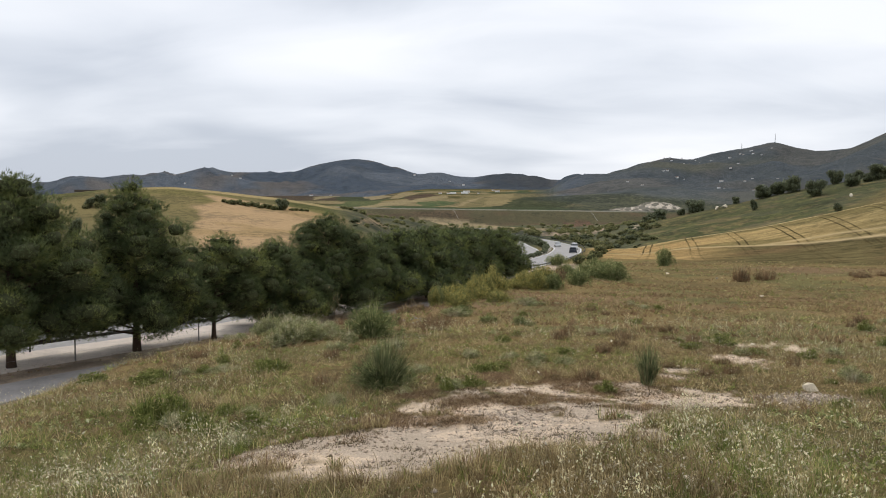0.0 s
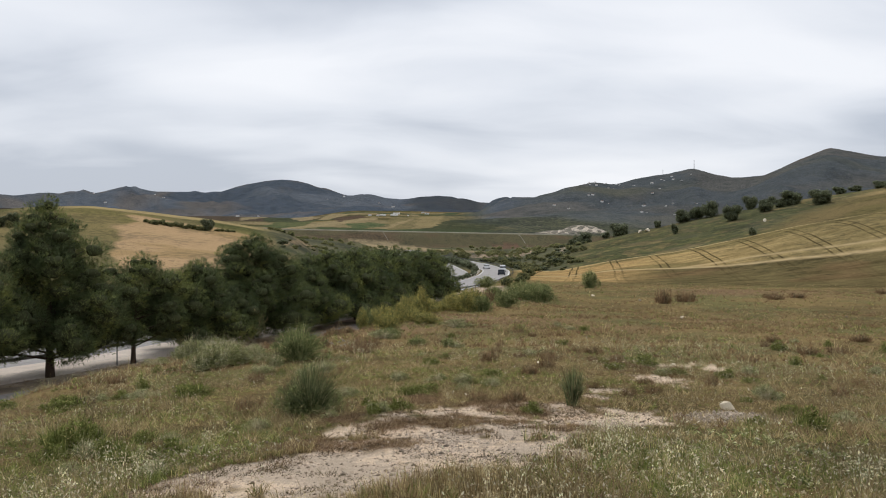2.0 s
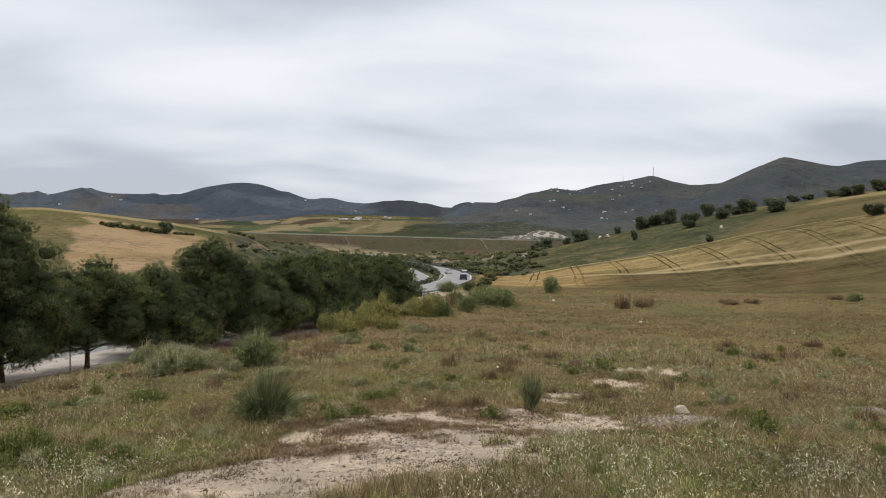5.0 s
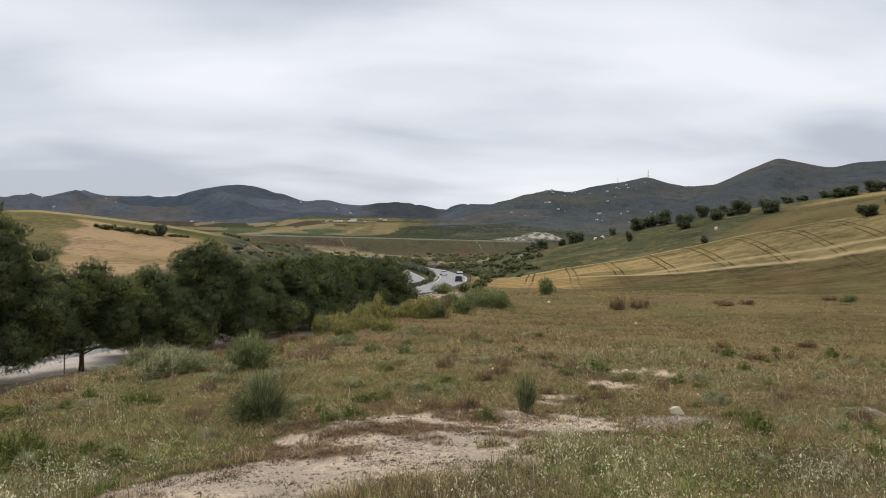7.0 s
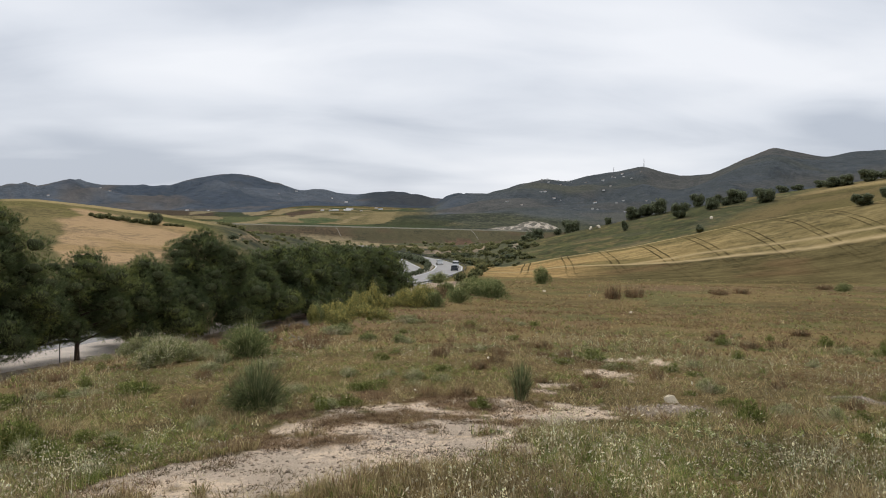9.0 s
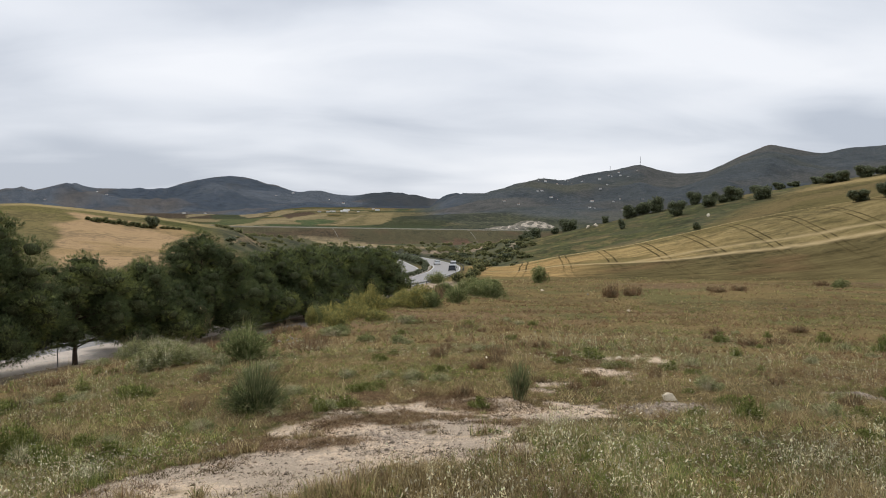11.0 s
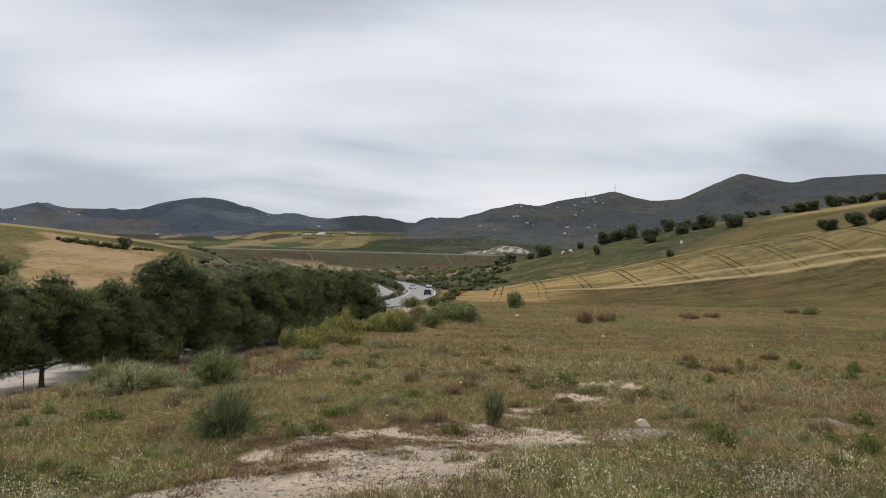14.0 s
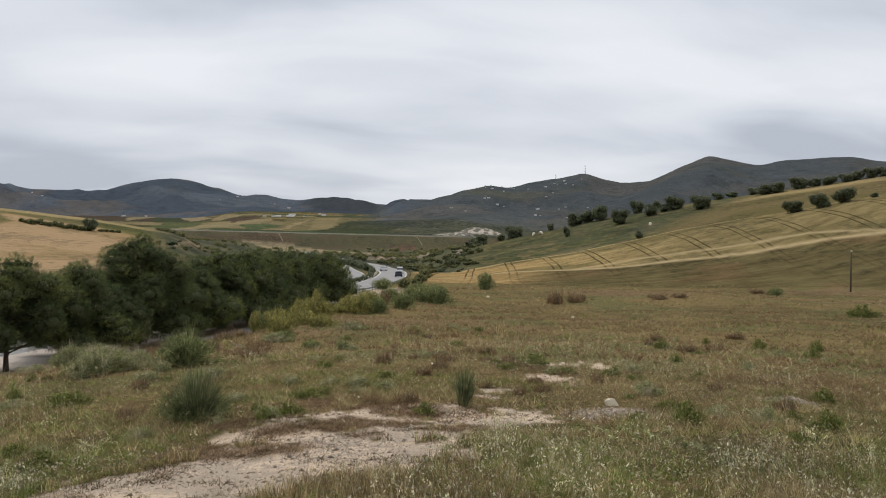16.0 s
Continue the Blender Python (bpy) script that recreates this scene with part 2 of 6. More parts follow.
class Nodes:
    """A short way to write a node material."""

    def __init__(self, name, roughness=0.9, shine=0.25):
        self.mat = bpy.data.materials.new(name)
        self.mat.use_nodes = True
        self.t = self.mat.node_tree
        self.bsdf = self.t.nodes["Principled BSDF"]
        self.bsdf.inputs["Roughness"].default_value = roughness
        self.bsdf.inputs["Specular IOR Level"].default_value = shine
        self.pos = self.t.nodes.new("ShaderNodeTexCoord").outputs["Object"]

    def put(self, value, socket):
        if isinstance(value, bpy.types.NodeSocket):
            self.t.links.new(value, socket)
        else:
            socket.default_value = value if isinstance(value, (int, float)) or len(value) != 3 or \
                socket.type == 'VECTOR' else (*value, 1)

    def math(self, op, a, b=0.0, clamp=False):
        n = self.t.nodes.new("ShaderNodeMath")
        n.operation, n.use_clamp = op, clamp
        self.put(a, n.inputs[0])
        self.put(b, n.inputs[1])
        return n.outputs[0]

    def noise(self, scale, detail=4.0, rough=0.55, stretch=None, vector=None):
        n = self.t.nodes.new("ShaderNodeTexNoise")
        n.inputs["Scale"].default_value, n.inputs["Detail"].default_value = scale, detail
        n.inputs["Roughness"].default_value = rough
        v = vector or self.pos
        if stretch:
            m = self.t.nodes.new("ShaderNodeMapping")
            m.inputs["Scale"].default_value = stretch
            self.t.links.new(v, m.inputs["Vector"])
            v = m.outputs[0]
        self.t.links.new(v, n.inputs["Vector"])
        return n.outputs[0]

    def voronoi(self, scale, feature='F1'):
        n = self.t.nodes.new("ShaderNodeTexVoronoi")
        n.feature = feature
        n.inputs["Scale"].default_value = scale
        self.t.links.new(self.pos, n.inputs["Vector"])
        return n.outputs["Distance"]

    def ramp(self, fac, stops):
        n = self.t.nodes.new("ShaderNodeValToRGB")
        e = n.color_ramp.elements
        while len(e) < len(stops):
            e.new(0.5)
        for el, (p, c) in zip(e, stops):
            el.position = p
            el.color = (*c, 1) if not isinstance(c, (int, float)) else (c, c, c, 1)
        self.put(fac, n.inputs[0])
        return n.outputs[0]

    def mix(self, fac, a, b, kind='MIX'):
        n = self.t.nodes.new("ShaderNodeMix")
        n.data_type, n.blend_type = 'RGBA', kind
        self.put(fac, n.inputs[0])
        self.put(a, n.inputs[6])
        self.put(b, n.inputs[7])
        return n.outputs[2]

    def attribute(self, name, colour=False):
        n = self.t.nodes.new("ShaderNodeAttribute")
        n.attribute_name = name
        return n.outputs["Color" if colour else "Fac"]

    def island(self):
        return self.t.nodes.new("ShaderNodeNewGeometry").outputs["Random Per Island"]

    def object_random(self):
        return self.t.nodes.new("ShaderNodeObjectInfo").outputs["Random"]

    def bump(self, height, strength=0.5, distance=0.05):
        n = self.t.nodes.new("ShaderNodeBump")
        n.inputs["Strength"].default_value, n.inputs["Distance"].default_value = strength, distance
        self.put(height, n.inputs["Height"])
        self.t.links.new(n.outputs[0], self.bsdf.inputs["Normal"])

    def done(self, colour, roughness=None, metal=None):
        self.put(colour, self.bsdf.inputs["Base Color"])
        if roughness is not None:
            self.put(roughness, self.bsdf.inputs["Roughness"])
        if metal is not None:
            self.put(metal, self.bsdf.inputs["Metallic"])
        return self.mat


def ground_material():
    n = Nodes("land", 1.0, 0.0)
    cover = n.attribute("cover", True)
    wheat, scrub = n.attribute("wheat"), n.attribute("scrub")
    fine = n.mix(0.5, n.noise(9.0, 6.0, 0.65), n.noise(46.0, 4.0, 0.7))
    mid = n.noise(0.45, 5.0, 0.6)
    wide = n.noise(0.035, 4.0, 0.55)
    tone = n.math('ADD', n.math('ADD', n.math('MULTIPLY', fine, 0.7), n.math('MULTIPLY', mid, 0.75)),
                  n.math('MULTIPLY', wide, 0.65))
    col = n.mix(1.0, cover, n.ramp(tone, [(0.72, (0.62, 0.66, 0.62)), (1.0, (1.0, 1.0, 1.0)), (1.32, (1.32, 1.28, 1.2))]),
                'MULTIPLY')
    grit = n.noise(150.0, 3.0, 0.7)
    col = n.mix(1.0, col, n.ramp(grit, [(0.34, 0.62), (0.5, 1.0), (0.68, 1.32)]), 'MULTIPLY')
    # drilled wheat: fine rows, and pairs of wheel tracks
    s = n.t.nodes.new("ShaderNodeSeparateXYZ")
    n.t.links.new(n.pos, s.inputs[0])
    wob = n.math('MULTIPLY', n.noise(0.02, 2.0), 3.0)
    across = n.math('ADD', n.math('ADD', n.math('MULTIPLY', s.outputs["X"], 0.961), n.math('MULTIPLY', s.outputs["Y"], -0.276)), wob)
    path = n.attribute("path")
    wav = n.math('ADD', path, n.math('MULTIPLY', n.math('SUBTRACT', n.noise(0.09, 4.0), 0.5), 5.0))
    lane = n.math('PINGPONG', n.math('SUBTRACT', across, 7.6), 5.6)
    track = n.math('LESS_THAN', n.math('ABSOLUTE', n.math('SUBTRACT', lane, 0.9)), 0.22)
    track = n.math('MULTIPLY', n.math('MULTIPLY', track, wheat),
                   n.ramp(n.noise(0.05, 3.0), [(0.36, 0.45), (0.54, 1.0)]))
    track = n.math('MULTIPLY', track, n.ramp(n.math('MULTIPLY', n.math('ADD', wav, 20.0), 0.025), [(0.25, 0.4), (0.5, 1.0)]))
    col = n.mix(n.math('MULTIPLY', track, 0.95), col, (0.072, 0.056, 0.026))
    rows = n.noise(0.2, 7.0, 0.75, (0.5, 1.7, 1.0))
    col = n.mix(n.math('MULTIPLY', wheat, 0.8), col,
                n.mix(1.0, col, n.ramp(rows, [(0.36, 0.55), (0.5, 0.97), (0.62, 1.35)]), 'MULTIPLY'))
    # the trodden path along the wheat, in two lines
    line = n.math('MAXIMUM', n.math('SUBTRACT', 1.0, n.math('MULTIPLY', n.math('ABSOLUTE', wav), 0.42), True),
                  n.math('MULTIPLY', n.math('SUBTRACT', 1.0, n.math('MULTIPLY', n.math('ABSOLUTE', n.math('SUBTRACT', wav, n.attribute("gap"))), 0.5), True), 0.8))
    line = n.math('MULTIPLY', n.math('MULTIPLY', line, wheat), n.ramp(n.noise(0.35, 3.0), [(0.3, 0.45), (0.55, 1.0)]))
    col = n.mix(line, col, (0.46, 0.35, 0.19))
    # scrub-covered slopes: dark bushes and pale rock between them
    bush = n.math('LESS_THAN', n.voronoi(0.2), n.math('MULTIPLY', n.noise(0.012, 4.0, 0.6), 1.1))
    patch = n.noise(0.008, 5.0, 0.6)
    dark = n.mix(patch, (0.024, 0.030, 0.027), (0.044, 0.051, 0.042))
    pale = n.math('MULTIPLY', n.ramp(n.noise(0.055, 5.0, 0.7), [(0.52, 0.0), (0.66, 1.0)]), scrub)
    col = n.mix(n.math('MULTIPLY', pale, 0.35), col, (0.20, 0.18, 0.14))
    col = n.mix(n.math('MULTIPLY', n.math('MULTIPLY', bush, scrub), 0.66), col, dark)
    n.bump(n.math('ADD', fine, n.math('MULTIPLY', mid, 0.4)), 0.5, 0.035)
    return n.done(col, 1.0)


def tint(name, stops, roughness=0.85, thin=0.4, gain=1.0):
    """Leaves and blades: coloured one by one, letting some light through."""
    n = Nodes(name, roughness, 0.04)
    stops = [(p, tuple(min(0.9, c * gain) for c in col)) for p, col in stops]
    col = n.ramp(n.island(), stops)
    grain = n.noise(0.6, 4.0)
    col = n.mix(1.0, col, n.ramp(grain, [(0.3, 0.72), (0.7, 1.28)]), 'MULTIPLY')
    spot = n.noise(7.0, 2.0)
    col = n.mix(1.0, col, n.ramp(spot, [(0.35, 0.62), (0.65, 1.3)]), 'MULTIPLY')
    n.done(col)
    if thin:
        tr = n.t.nodes.new("ShaderNodeBsdfTranslucent")
        n.put(col, tr.inputs["Color"])
        mx = n.t.nodes.new("ShaderNodeMixShader")
        mx.inputs[0].default_value = thin
        n.t.links.new(n.bsdf.outputs[0], mx.inputs[1])
        n.t.links.new(tr.outputs[0], mx.inputs[2])
        n.t.links.new(mx.outputs[0], n.t.nodes["Material Output"].inputs["Surface"])
    return n.mat


def needles():
    """Pine needles: dark blue-green, with yellower sprays of new growth."""
    n = Nodes("pine_needles", 0.8, 0.06)
    fresh = n.math('ADD', n.math('MULTIPLY', n.noise(0.38, 3.0, 0.6), 0.75), n.math('MULTIPLY', n.noise(1.7, 3.0), 0.25))
    col = n.ramp(fresh, [(0.38, (0.10, 0.13, 0.068)), (0.52, (0.165, 0.20, 0.085)), (0.64, (0.31, 0.33, 0.10))])
    col = n.mix(1.0, col, n.ramp(n.island(), [(0.0, 0.72), (0.9, 1.2), (1.0, 1.9)]), 'MULTIPLY')
    n.done(col)
    tr = n.t.nodes.new("ShaderNodeBsdfTranslucent")
    n.put(col, tr.inputs["Color"])
    mx = n.t.nodes.new("ShaderNodeMixShader")
    mx.inputs[0].default_value = 0.35
    n.t.links.new(n.bsdf.outputs[0], mx.inputs[1])
    n.t.links.new(tr.outputs[0], mx.inputs[2])
    n.t.links.new(mx.outputs[0], n.t.nodes["Material Output"].inputs["Surface"])
    return n.mat


def surface(name, base, contrast=0.25, scale=3.0, roughness=0.85, metal=0.0, bump=0.3, depth=0.01):
    n = Nodes(name, roughness, 0.3 if metal or roughness < 0.65 else 0.06)
    g, w = n.noise(scale * 12, 5.0, 0.65), n.noise(scale, 4.0, 0.6)
    t = n.math('ADD', n.math('MULTIPLY', g, 0.5), n.math('MULTIPLY', w, 0.5))
    lo = tuple(c * (1 - contrast) for c in base)
    hi = tuple(min(1.0, c * (1 + contrast)) for c in base)
    n.bump(t, bump, depth)
    return n.done(n.ramp(t, [(0.32, lo), (0.68, hi)]), roughness, metal)


M_LAND = ground_material()
M_ASPHALT_OLD = surface("worn_asphalt", (0.27, 0.25, 0.235), 0.3, 0.5)
M_CARRIAGEWAY = surface("pale_carriageway", (0.34, 0.325, 0.31), 0.15, 0.3)
M_CONCRETE = surface("weathered_concrete", (0.34, 0.31, 0.27), 0.25, 1.0)
M_PAINT = surface("road_paint", (0.7, 0.7, 0.68), 0.15, 2.0, 0.6)
M_PARAPET = surface("pale_parapet", (0.52, 0.47, 0.38), 0.25, 0.08)
M_STEEL = surface("galvanised_steel", (0.42, 0.43, 0.44), 0.2, 4.0, 0.5, 0.7)
M_POST = surface("fence_post", (0.26, 0.25, 0.23), 0.3, 6.0)
M_POLE = surface("tarred_pole", (0.085, 0.07, 0.055), 0.35, 4.0)
M_BARK = surface("pine_bark", (0.085, 0.062, 0.048), 0.4, 3.0, 0.95, 0.0, 0.8, 0.03)
M_NEEDLE = needles()
M_OLIVE = tint("evergreen_leaves", [(0.0, (0.030, 0.034, 0.022)), (0.6, (0.046, 0.052, 0.032)), (1.0, (0.075, 0.078, 0.048))], gain=5.0)
M_SCRUB = tint("valley_scrub", [(0.0, (0.06, 0.064, 0.03)), (0.5, (0.11, 0.112, 0.05)), (1.0, (0.19, 0.175, 0.085))], gain=2.5)
M_BROOM = tint("broom", [(0.0, (0.055, 0.065, 0.025)), (0.35, (0.12, 0.128, 0.045)), (0.7, (0.21, 0.185, 0.072)), (1.0, (0.36, 0.29, 0.08))], gain=2.25)
M_SHRUB = tint("grey_green_shrub", [(0.0, (0.045, 0.055, 0.022)), (0.5, (0.085, 0.098, 0.040)), (0.85, (0.135, 0.145, 0.062)), (1.0, (0.27, 0.235, 0.12))], gain=2.9)
M_RUSH = tint("rush_tussock", [(0.0, (0.045, 0.056, 0.026)), (0.6, (0.09, 0.105, 0.046)), (1.0, (0.22, 0.20, 0.10))], gain=2.2)
M_DRYSHRUB = tint("dry_shrub", [(0.0, (0.06, 0.048, 0.03)), (0.6, (0.12, 0.095, 0.055)), (1.0, (0.22, 0.17, 0.09))], gain=2.6)
M_GREEN = tint("green_grass", [(0.0, (0.056, 0.070, 0.020)), (0.5, (0.108, 0.126, 0.036)), (0.88, (0.17, 0.175, 0.06)), (1.0, (0.34, 0.30, 0.13))], gain=2.05)
M_DRY = tint("dry_grass", [(0.0, (0.13, 0.095, 0.045)), (0.4, (0.20, 0.153, 0.080)), (0.8, (0.29, 0.232, 0.125)), (1.0, (0.43, 0.36, 0.2))], gain=1.72)
M_RUST = tint("reddish_dry_grass", [(0.0, (0.10, 0.060, 0.033)), (0.5, (0.172, 0.110, 0.062)), (1.0, (0.27, 0.188, 0.11))], gain=1.6)
M_OAT = tint("ripe_oat_heads", [(0.0, (0.30, 0.26, 0.15)), (0.6, (0.50, 0.44, 0.28)), (1.0, (0.66, 0.60, 0.42))], gain=1.5)
M_SEED = tint("dry_seed_heads", [(0.0, (0.20, 0.155, 0.09)), (0.5, (0.36, 0.30, 0.18)), (0.85, (0.60, 0.53, 0.37)), (1.0, (0.80, 0.75, 0.60))], gain=1.1)
M_WEED = tint("leafy_weeds", [(0.0, (0.06, 0.070, 0.030)), (0.5, (0.115, 0.124, 0.052)), (0.85, (0.18, 0.178, 0.082)), (1.0, (0.40, 0.36, 0.22))], gain=2.8)
# dark colour of the lobe cores, painted as the shade inside a crown
M_INNER = surface("inner_shade", (0.060, 0.066, 0.032), 0.4, 4.0, 0.95)
M_MAT = tint("withered_mat", [(0.0, (0.07, 0.046, 0.028)), (0.5, (0.135, 0.088, 0.052)), (0.9, (0.20, 0.145, 0.08)), (1.0, (0.34, 0.27, 0.16))], gain=1.7)
M_SPRIG = tint("dark_sprigs", [(0.0, (0.05, 0.038, 0.024)), (0.6, (0.10, 0.074, 0.042)), (1.0, (0.16, 0.13, 0.07))], gain=1.1)
M_CLOD = tint("soil_clods", [(0.0, (0.17, 0.12, 0.085)), (0.5, (0.33, 0.255, 0.19)), (1.0, (0.50, 0.41, 0.32))], thin=0.0)
M_DIRT = surface("pale_verge_dirt", (0.70, 0.61, 0.53), 0.22, 0.8, 0.95)
M_RAIL = surface("weathered_rail", (0.10, 0.10, 0.095), 0.3, 2.0, 0.7)
M_MAST = surface("pale_mast_paint", (0.45, 0.45, 0.45), 0.1, 0.5)
M_STONE = surface("limestone", (0.72, 0.63, 0.48), 0.25, 8.0)
M_GRAVEL = tint("gravel", [(0.0, (0.16, 0.125, 0.095)), (0.5, (0.36, 0.29, 0.225)), (1.0, (0.60, 0.51, 0.41))], thin=0.0)
M_RUBBLE = surface("grey_rubble", (0.34, 0.31, 0.27), 0.3, 6.0)
M_WHITEWASH = surface("whitewash", (0.78, 0.77, 0.74), 0.08, 0.2)
M_ROOFTILE = surface("clay_tiles", (0.30, 0.17, 0.11), 0.3, 0.5)
M_GLASSDARK = surface("dark_window", (0.03, 0.035, 0.04), 0.2, 1.0, 0.15)
M_TYRE = surface("rubber", (0.02, 0.02, 0.02), 0.2, 5.0)
M_CARWHITE = surface("white_car_paint", (0.72, 0.72, 0.72), 0.04, 1.0, 0.3)
M_CARDARK = surface("dark_car_paint", (0.035, 0.04, 0.05), 0.1, 1.0, 0.3)


# ---- mesh helpers ----


def mesh_of(name, verts, faces, mat, smooth=False):
    me = bpy.data.meshes.new(name)
    me.from_pydata([tuple(v) for v in verts], [], faces)
    me.materials.append(mat)
    if smooth:
        me.polygons.foreach_set("use_smooth", [True] * len(me.polygons))
    me.update()
    return me


def tri_mesh(name, verts, tris, mat, normals=None):
    """A mesh from numpy arrays of vertices (n, 3) and triangles (m, 3), with soft normals where given."""
    me = bpy.data.meshes.new(name)
    verts, tris = np.asarray(verts, np.float32), np.asarray(tris, np.int32)
    me.vertices.add(len(verts))
    me.vertices.foreach_set("co", verts.ravel())
    me.loops.add(tris.size)
    me.loops.foreach_set("vertex_index", tris.ravel())
    me.polygons.add(len(tris))
    me.polygons.foreach_set("loop_start", np.arange(0, tris.size, 3, dtype=np.int32))
    me.materials.append(mat)
    me.update(calc_edges=True)
    if normals is not None:
        me.polygons.foreach_set("use_smooth", np.ones(len(tris), bool))
        me.normals_split_custom_set_from_vertices(np.asarray(normals, np.float32))
    return me


def part(name, me, parent, label=""):
    ob = new(name, me)
    ob.parent = parent
    return tagged(ob, label) if label else ob


def thing(name, label, category, group="", at=None, kind="", data=None):
    ob = new(name, data)
    if at is not None:
        ob.matrix_basis = at
    return tagged(ob, label, category, group, kind)


def ground_z(x, y):
    return float(land(np.array([x]), np.array([y]))[0])


def bm_mesh(name, bm, mat, smooth=False):
    me = bpy.data.meshes.new(name)
    bm.to_mesh(me)
    bm.free()
    me.materials.append(mat)
    if smooth:
        me.polygons.foreach_set("use_smooth", [True] * len(me.polygons))
    return me


def box(bm, cx, cy, cz, sx, sy, sz, bevel=0.0):
    r = bmesh.ops.create_cube(bm, size=1.0, matrix=Matrix.Translation((cx, cy, cz)) @ Matrix.Diagonal((sx, sy, sz, 1)))
    if bevel:
        es = {e for v in r["verts"] for e in v.link_edges}
        bmesh.ops.bevel(bm, geom=list(es), offset=bevel, segments=2, affect='EDGES')


def tube(points, radii, sides=7):
    """Verts and faces of a tapered tube along points."""
    vs, fs = [], []
    pts = [Vector(p) for p in points]
    for i, p in enumerate(pts):
        d = (pts[min(i + 1, len(pts) - 1)] - pts[max(i - 1, 0)]).normalized()
        a = d.cross(Vector((0.3, 1, 0.1))).normalized()
        b = d.cross(a)
        for k in range(sides):
            w = 2 * math.pi * k / sides
            vs.append(p + (a * math.cos(w) + b * math.sin(w)) * radii[i])
    for i in range(len(pts) - 1):
        for k in range(sides):
            k2 = (k + 1) % sides
            fs.append((i * sides + k, i * sides + k2, (i + 1) * sides + k2, (i + 1) * sides + k))
    fs.append(tuple(range(sides))[::-1])
    fs.append(tuple((len(pts) - 1) * sides + k for k in range(sides)))
    return vs, fs


def join(pieces):
    vs, fs = [], []
    for v, f in pieces:
        o = len(vs)
        vs += list(v)
        fs += [tuple(i + o for i in q) for q in f]
    return vs, fs

# ---- the ground: one sheet to the horizon ----
PATCHES = [
    (2.2, 8.7, 0.45, 0.5), (-0.55, 5.7, 0.45, 0.45), (-1.45, 6.3, 0.3, 0.4), (0.0, 5.85, 0.3, 0.35),
    (-0.67, 6.88, 0.6, 0.82), (-0.1, 6.35, 0.42, 0.71), (-0.95, 6.32, 0.56, 0.51), (0.32, 6.87, 0.35, 0.6),
    (-0.08, 8.62, 0.34, 0.44), (0.49, 8.13, 0.35, 0.37), (0.78, 7.51, 0.33, 0.41), (1.26, 8.13, 0.36, 0.45),
    (1.7, 8.17, 0.36, 0.47),
]
FAR_PATCHES = [
    (0.75, 6.6, 0.32, 0.45), (1.2, 7.2, 0.32, 0.4), (2.9, 9.2, 0.5, 0.6), (3.2, 9.9, 0.4, 0.5), (0.18, 9.55, 0.28, 0.47), (0.89, 9.91, 0.43, 0.47),
    (1.23, 10.02, 0.37, 0.34), (2.54, 9.71, 0.36, 0.62), (2.71, 9.36, 0.28, 0.64), (1.85, 10.39, 0.31, 0.28),
    (3.75, 12.77, 0.24, 0.32), (3.37, 11.82, 0.18, 0.33), (5.42, 14.69, 0.34, 0.65), (6.91, 17.91, 0.56, 0.47),
    (7.77, 16.72, 0.33, 1.03), (6.26, 18.36, 0.28, 0.44), (2.43, 10.51, 0.24, 0.29), (1.51, 9.3, 0.34, 0.37),
    (8.15, 10.83, 0.3, 0.4),
]
# low reddish growth between the bare patches
MATS = [
    (-0.18, 7.67, 0.47, 0.33), (-0.72, 7.89, 0.35, 0.25), (0.8, 8.91, 0.55, 0.35), (0.97, 8.16, 0.3, 0.19),
    (1.55, 10.46, 0.31, 0.48), (1.92, 9.76, 0.3, 0.37), (0.16, 8.73, 0.25, 0.18), (0.7, 11.56, 0.42, 0.53),
    (-0.41, 9.41, 0.27, 0.46), (-1.05, 10.72, 0.39, 0.29), (2.09, 8.23, 0.31, 0.17),
]

def bare(x, y):
    """How bare of grass the soil is, 0 to 1: a trodden strip and a few patches."""
    best = np.full(np.shape(x), -9.0)
    for px, py, rx, ry in PATCHES + FAR_PATCHES:
        best = np.maximum(best, 1 - 0.55 * np.hypot((x - px) / rx, (y - py) / ry))
    n = fbm(x * 0.75, y * 0.55, 0.9, 4, 41) * 0.9 + fbm(x, y, 0.22, 3, 45) * 0.75
    return sm(0.2, 0.5, best + n)


def matted(x, y):
    """How thickly the low reddish growth covers the soil, 0 to 1."""
    best = np.full(np.shape(x), -9.0)
    for px, py, rx, ry in MATS:
        best = np.maximum(best, 1 - 0.55 * np.hypot((x - px) / rx, (y - py) / ry))
    return sm(0.3, 0.6, best + fbm(x, y, 0.5, 4, 46) * 0.8)


# fields beyond the railway and below it: tone, corners
LEFT_FIELDS = [
    ((0.22, 0.185, 0.115), [(-237, 1427), (-277, 2149), (-211, 1599), (-192, 1156)]),
    ((0.055, 0.066, 0.04), [(-202, 1466), (-222, 2122), (-107, 1194), (-131, 987)]),
    ((0.25, 0.205, 0.125), [(-224, 2133), (-197, 2163), (-82, 1260), (-109, 1198), (-150, 1474)]),
    ((0.085, 0.1, 0.05), [(-127, 1044), (-77, 1093), (-75, 823), (-110, 755)]),
    ((0.24, 0.195, 0.115), [(-82, 1552), (-36, 1277), (-61, 1073), (-80, 1130)]),
    ((0.25, 0.205, 0.12), [(5, 1096), (8, 1017), (-57, 803), (-68, 746), (-87, 732), (-68, 958)]),
]
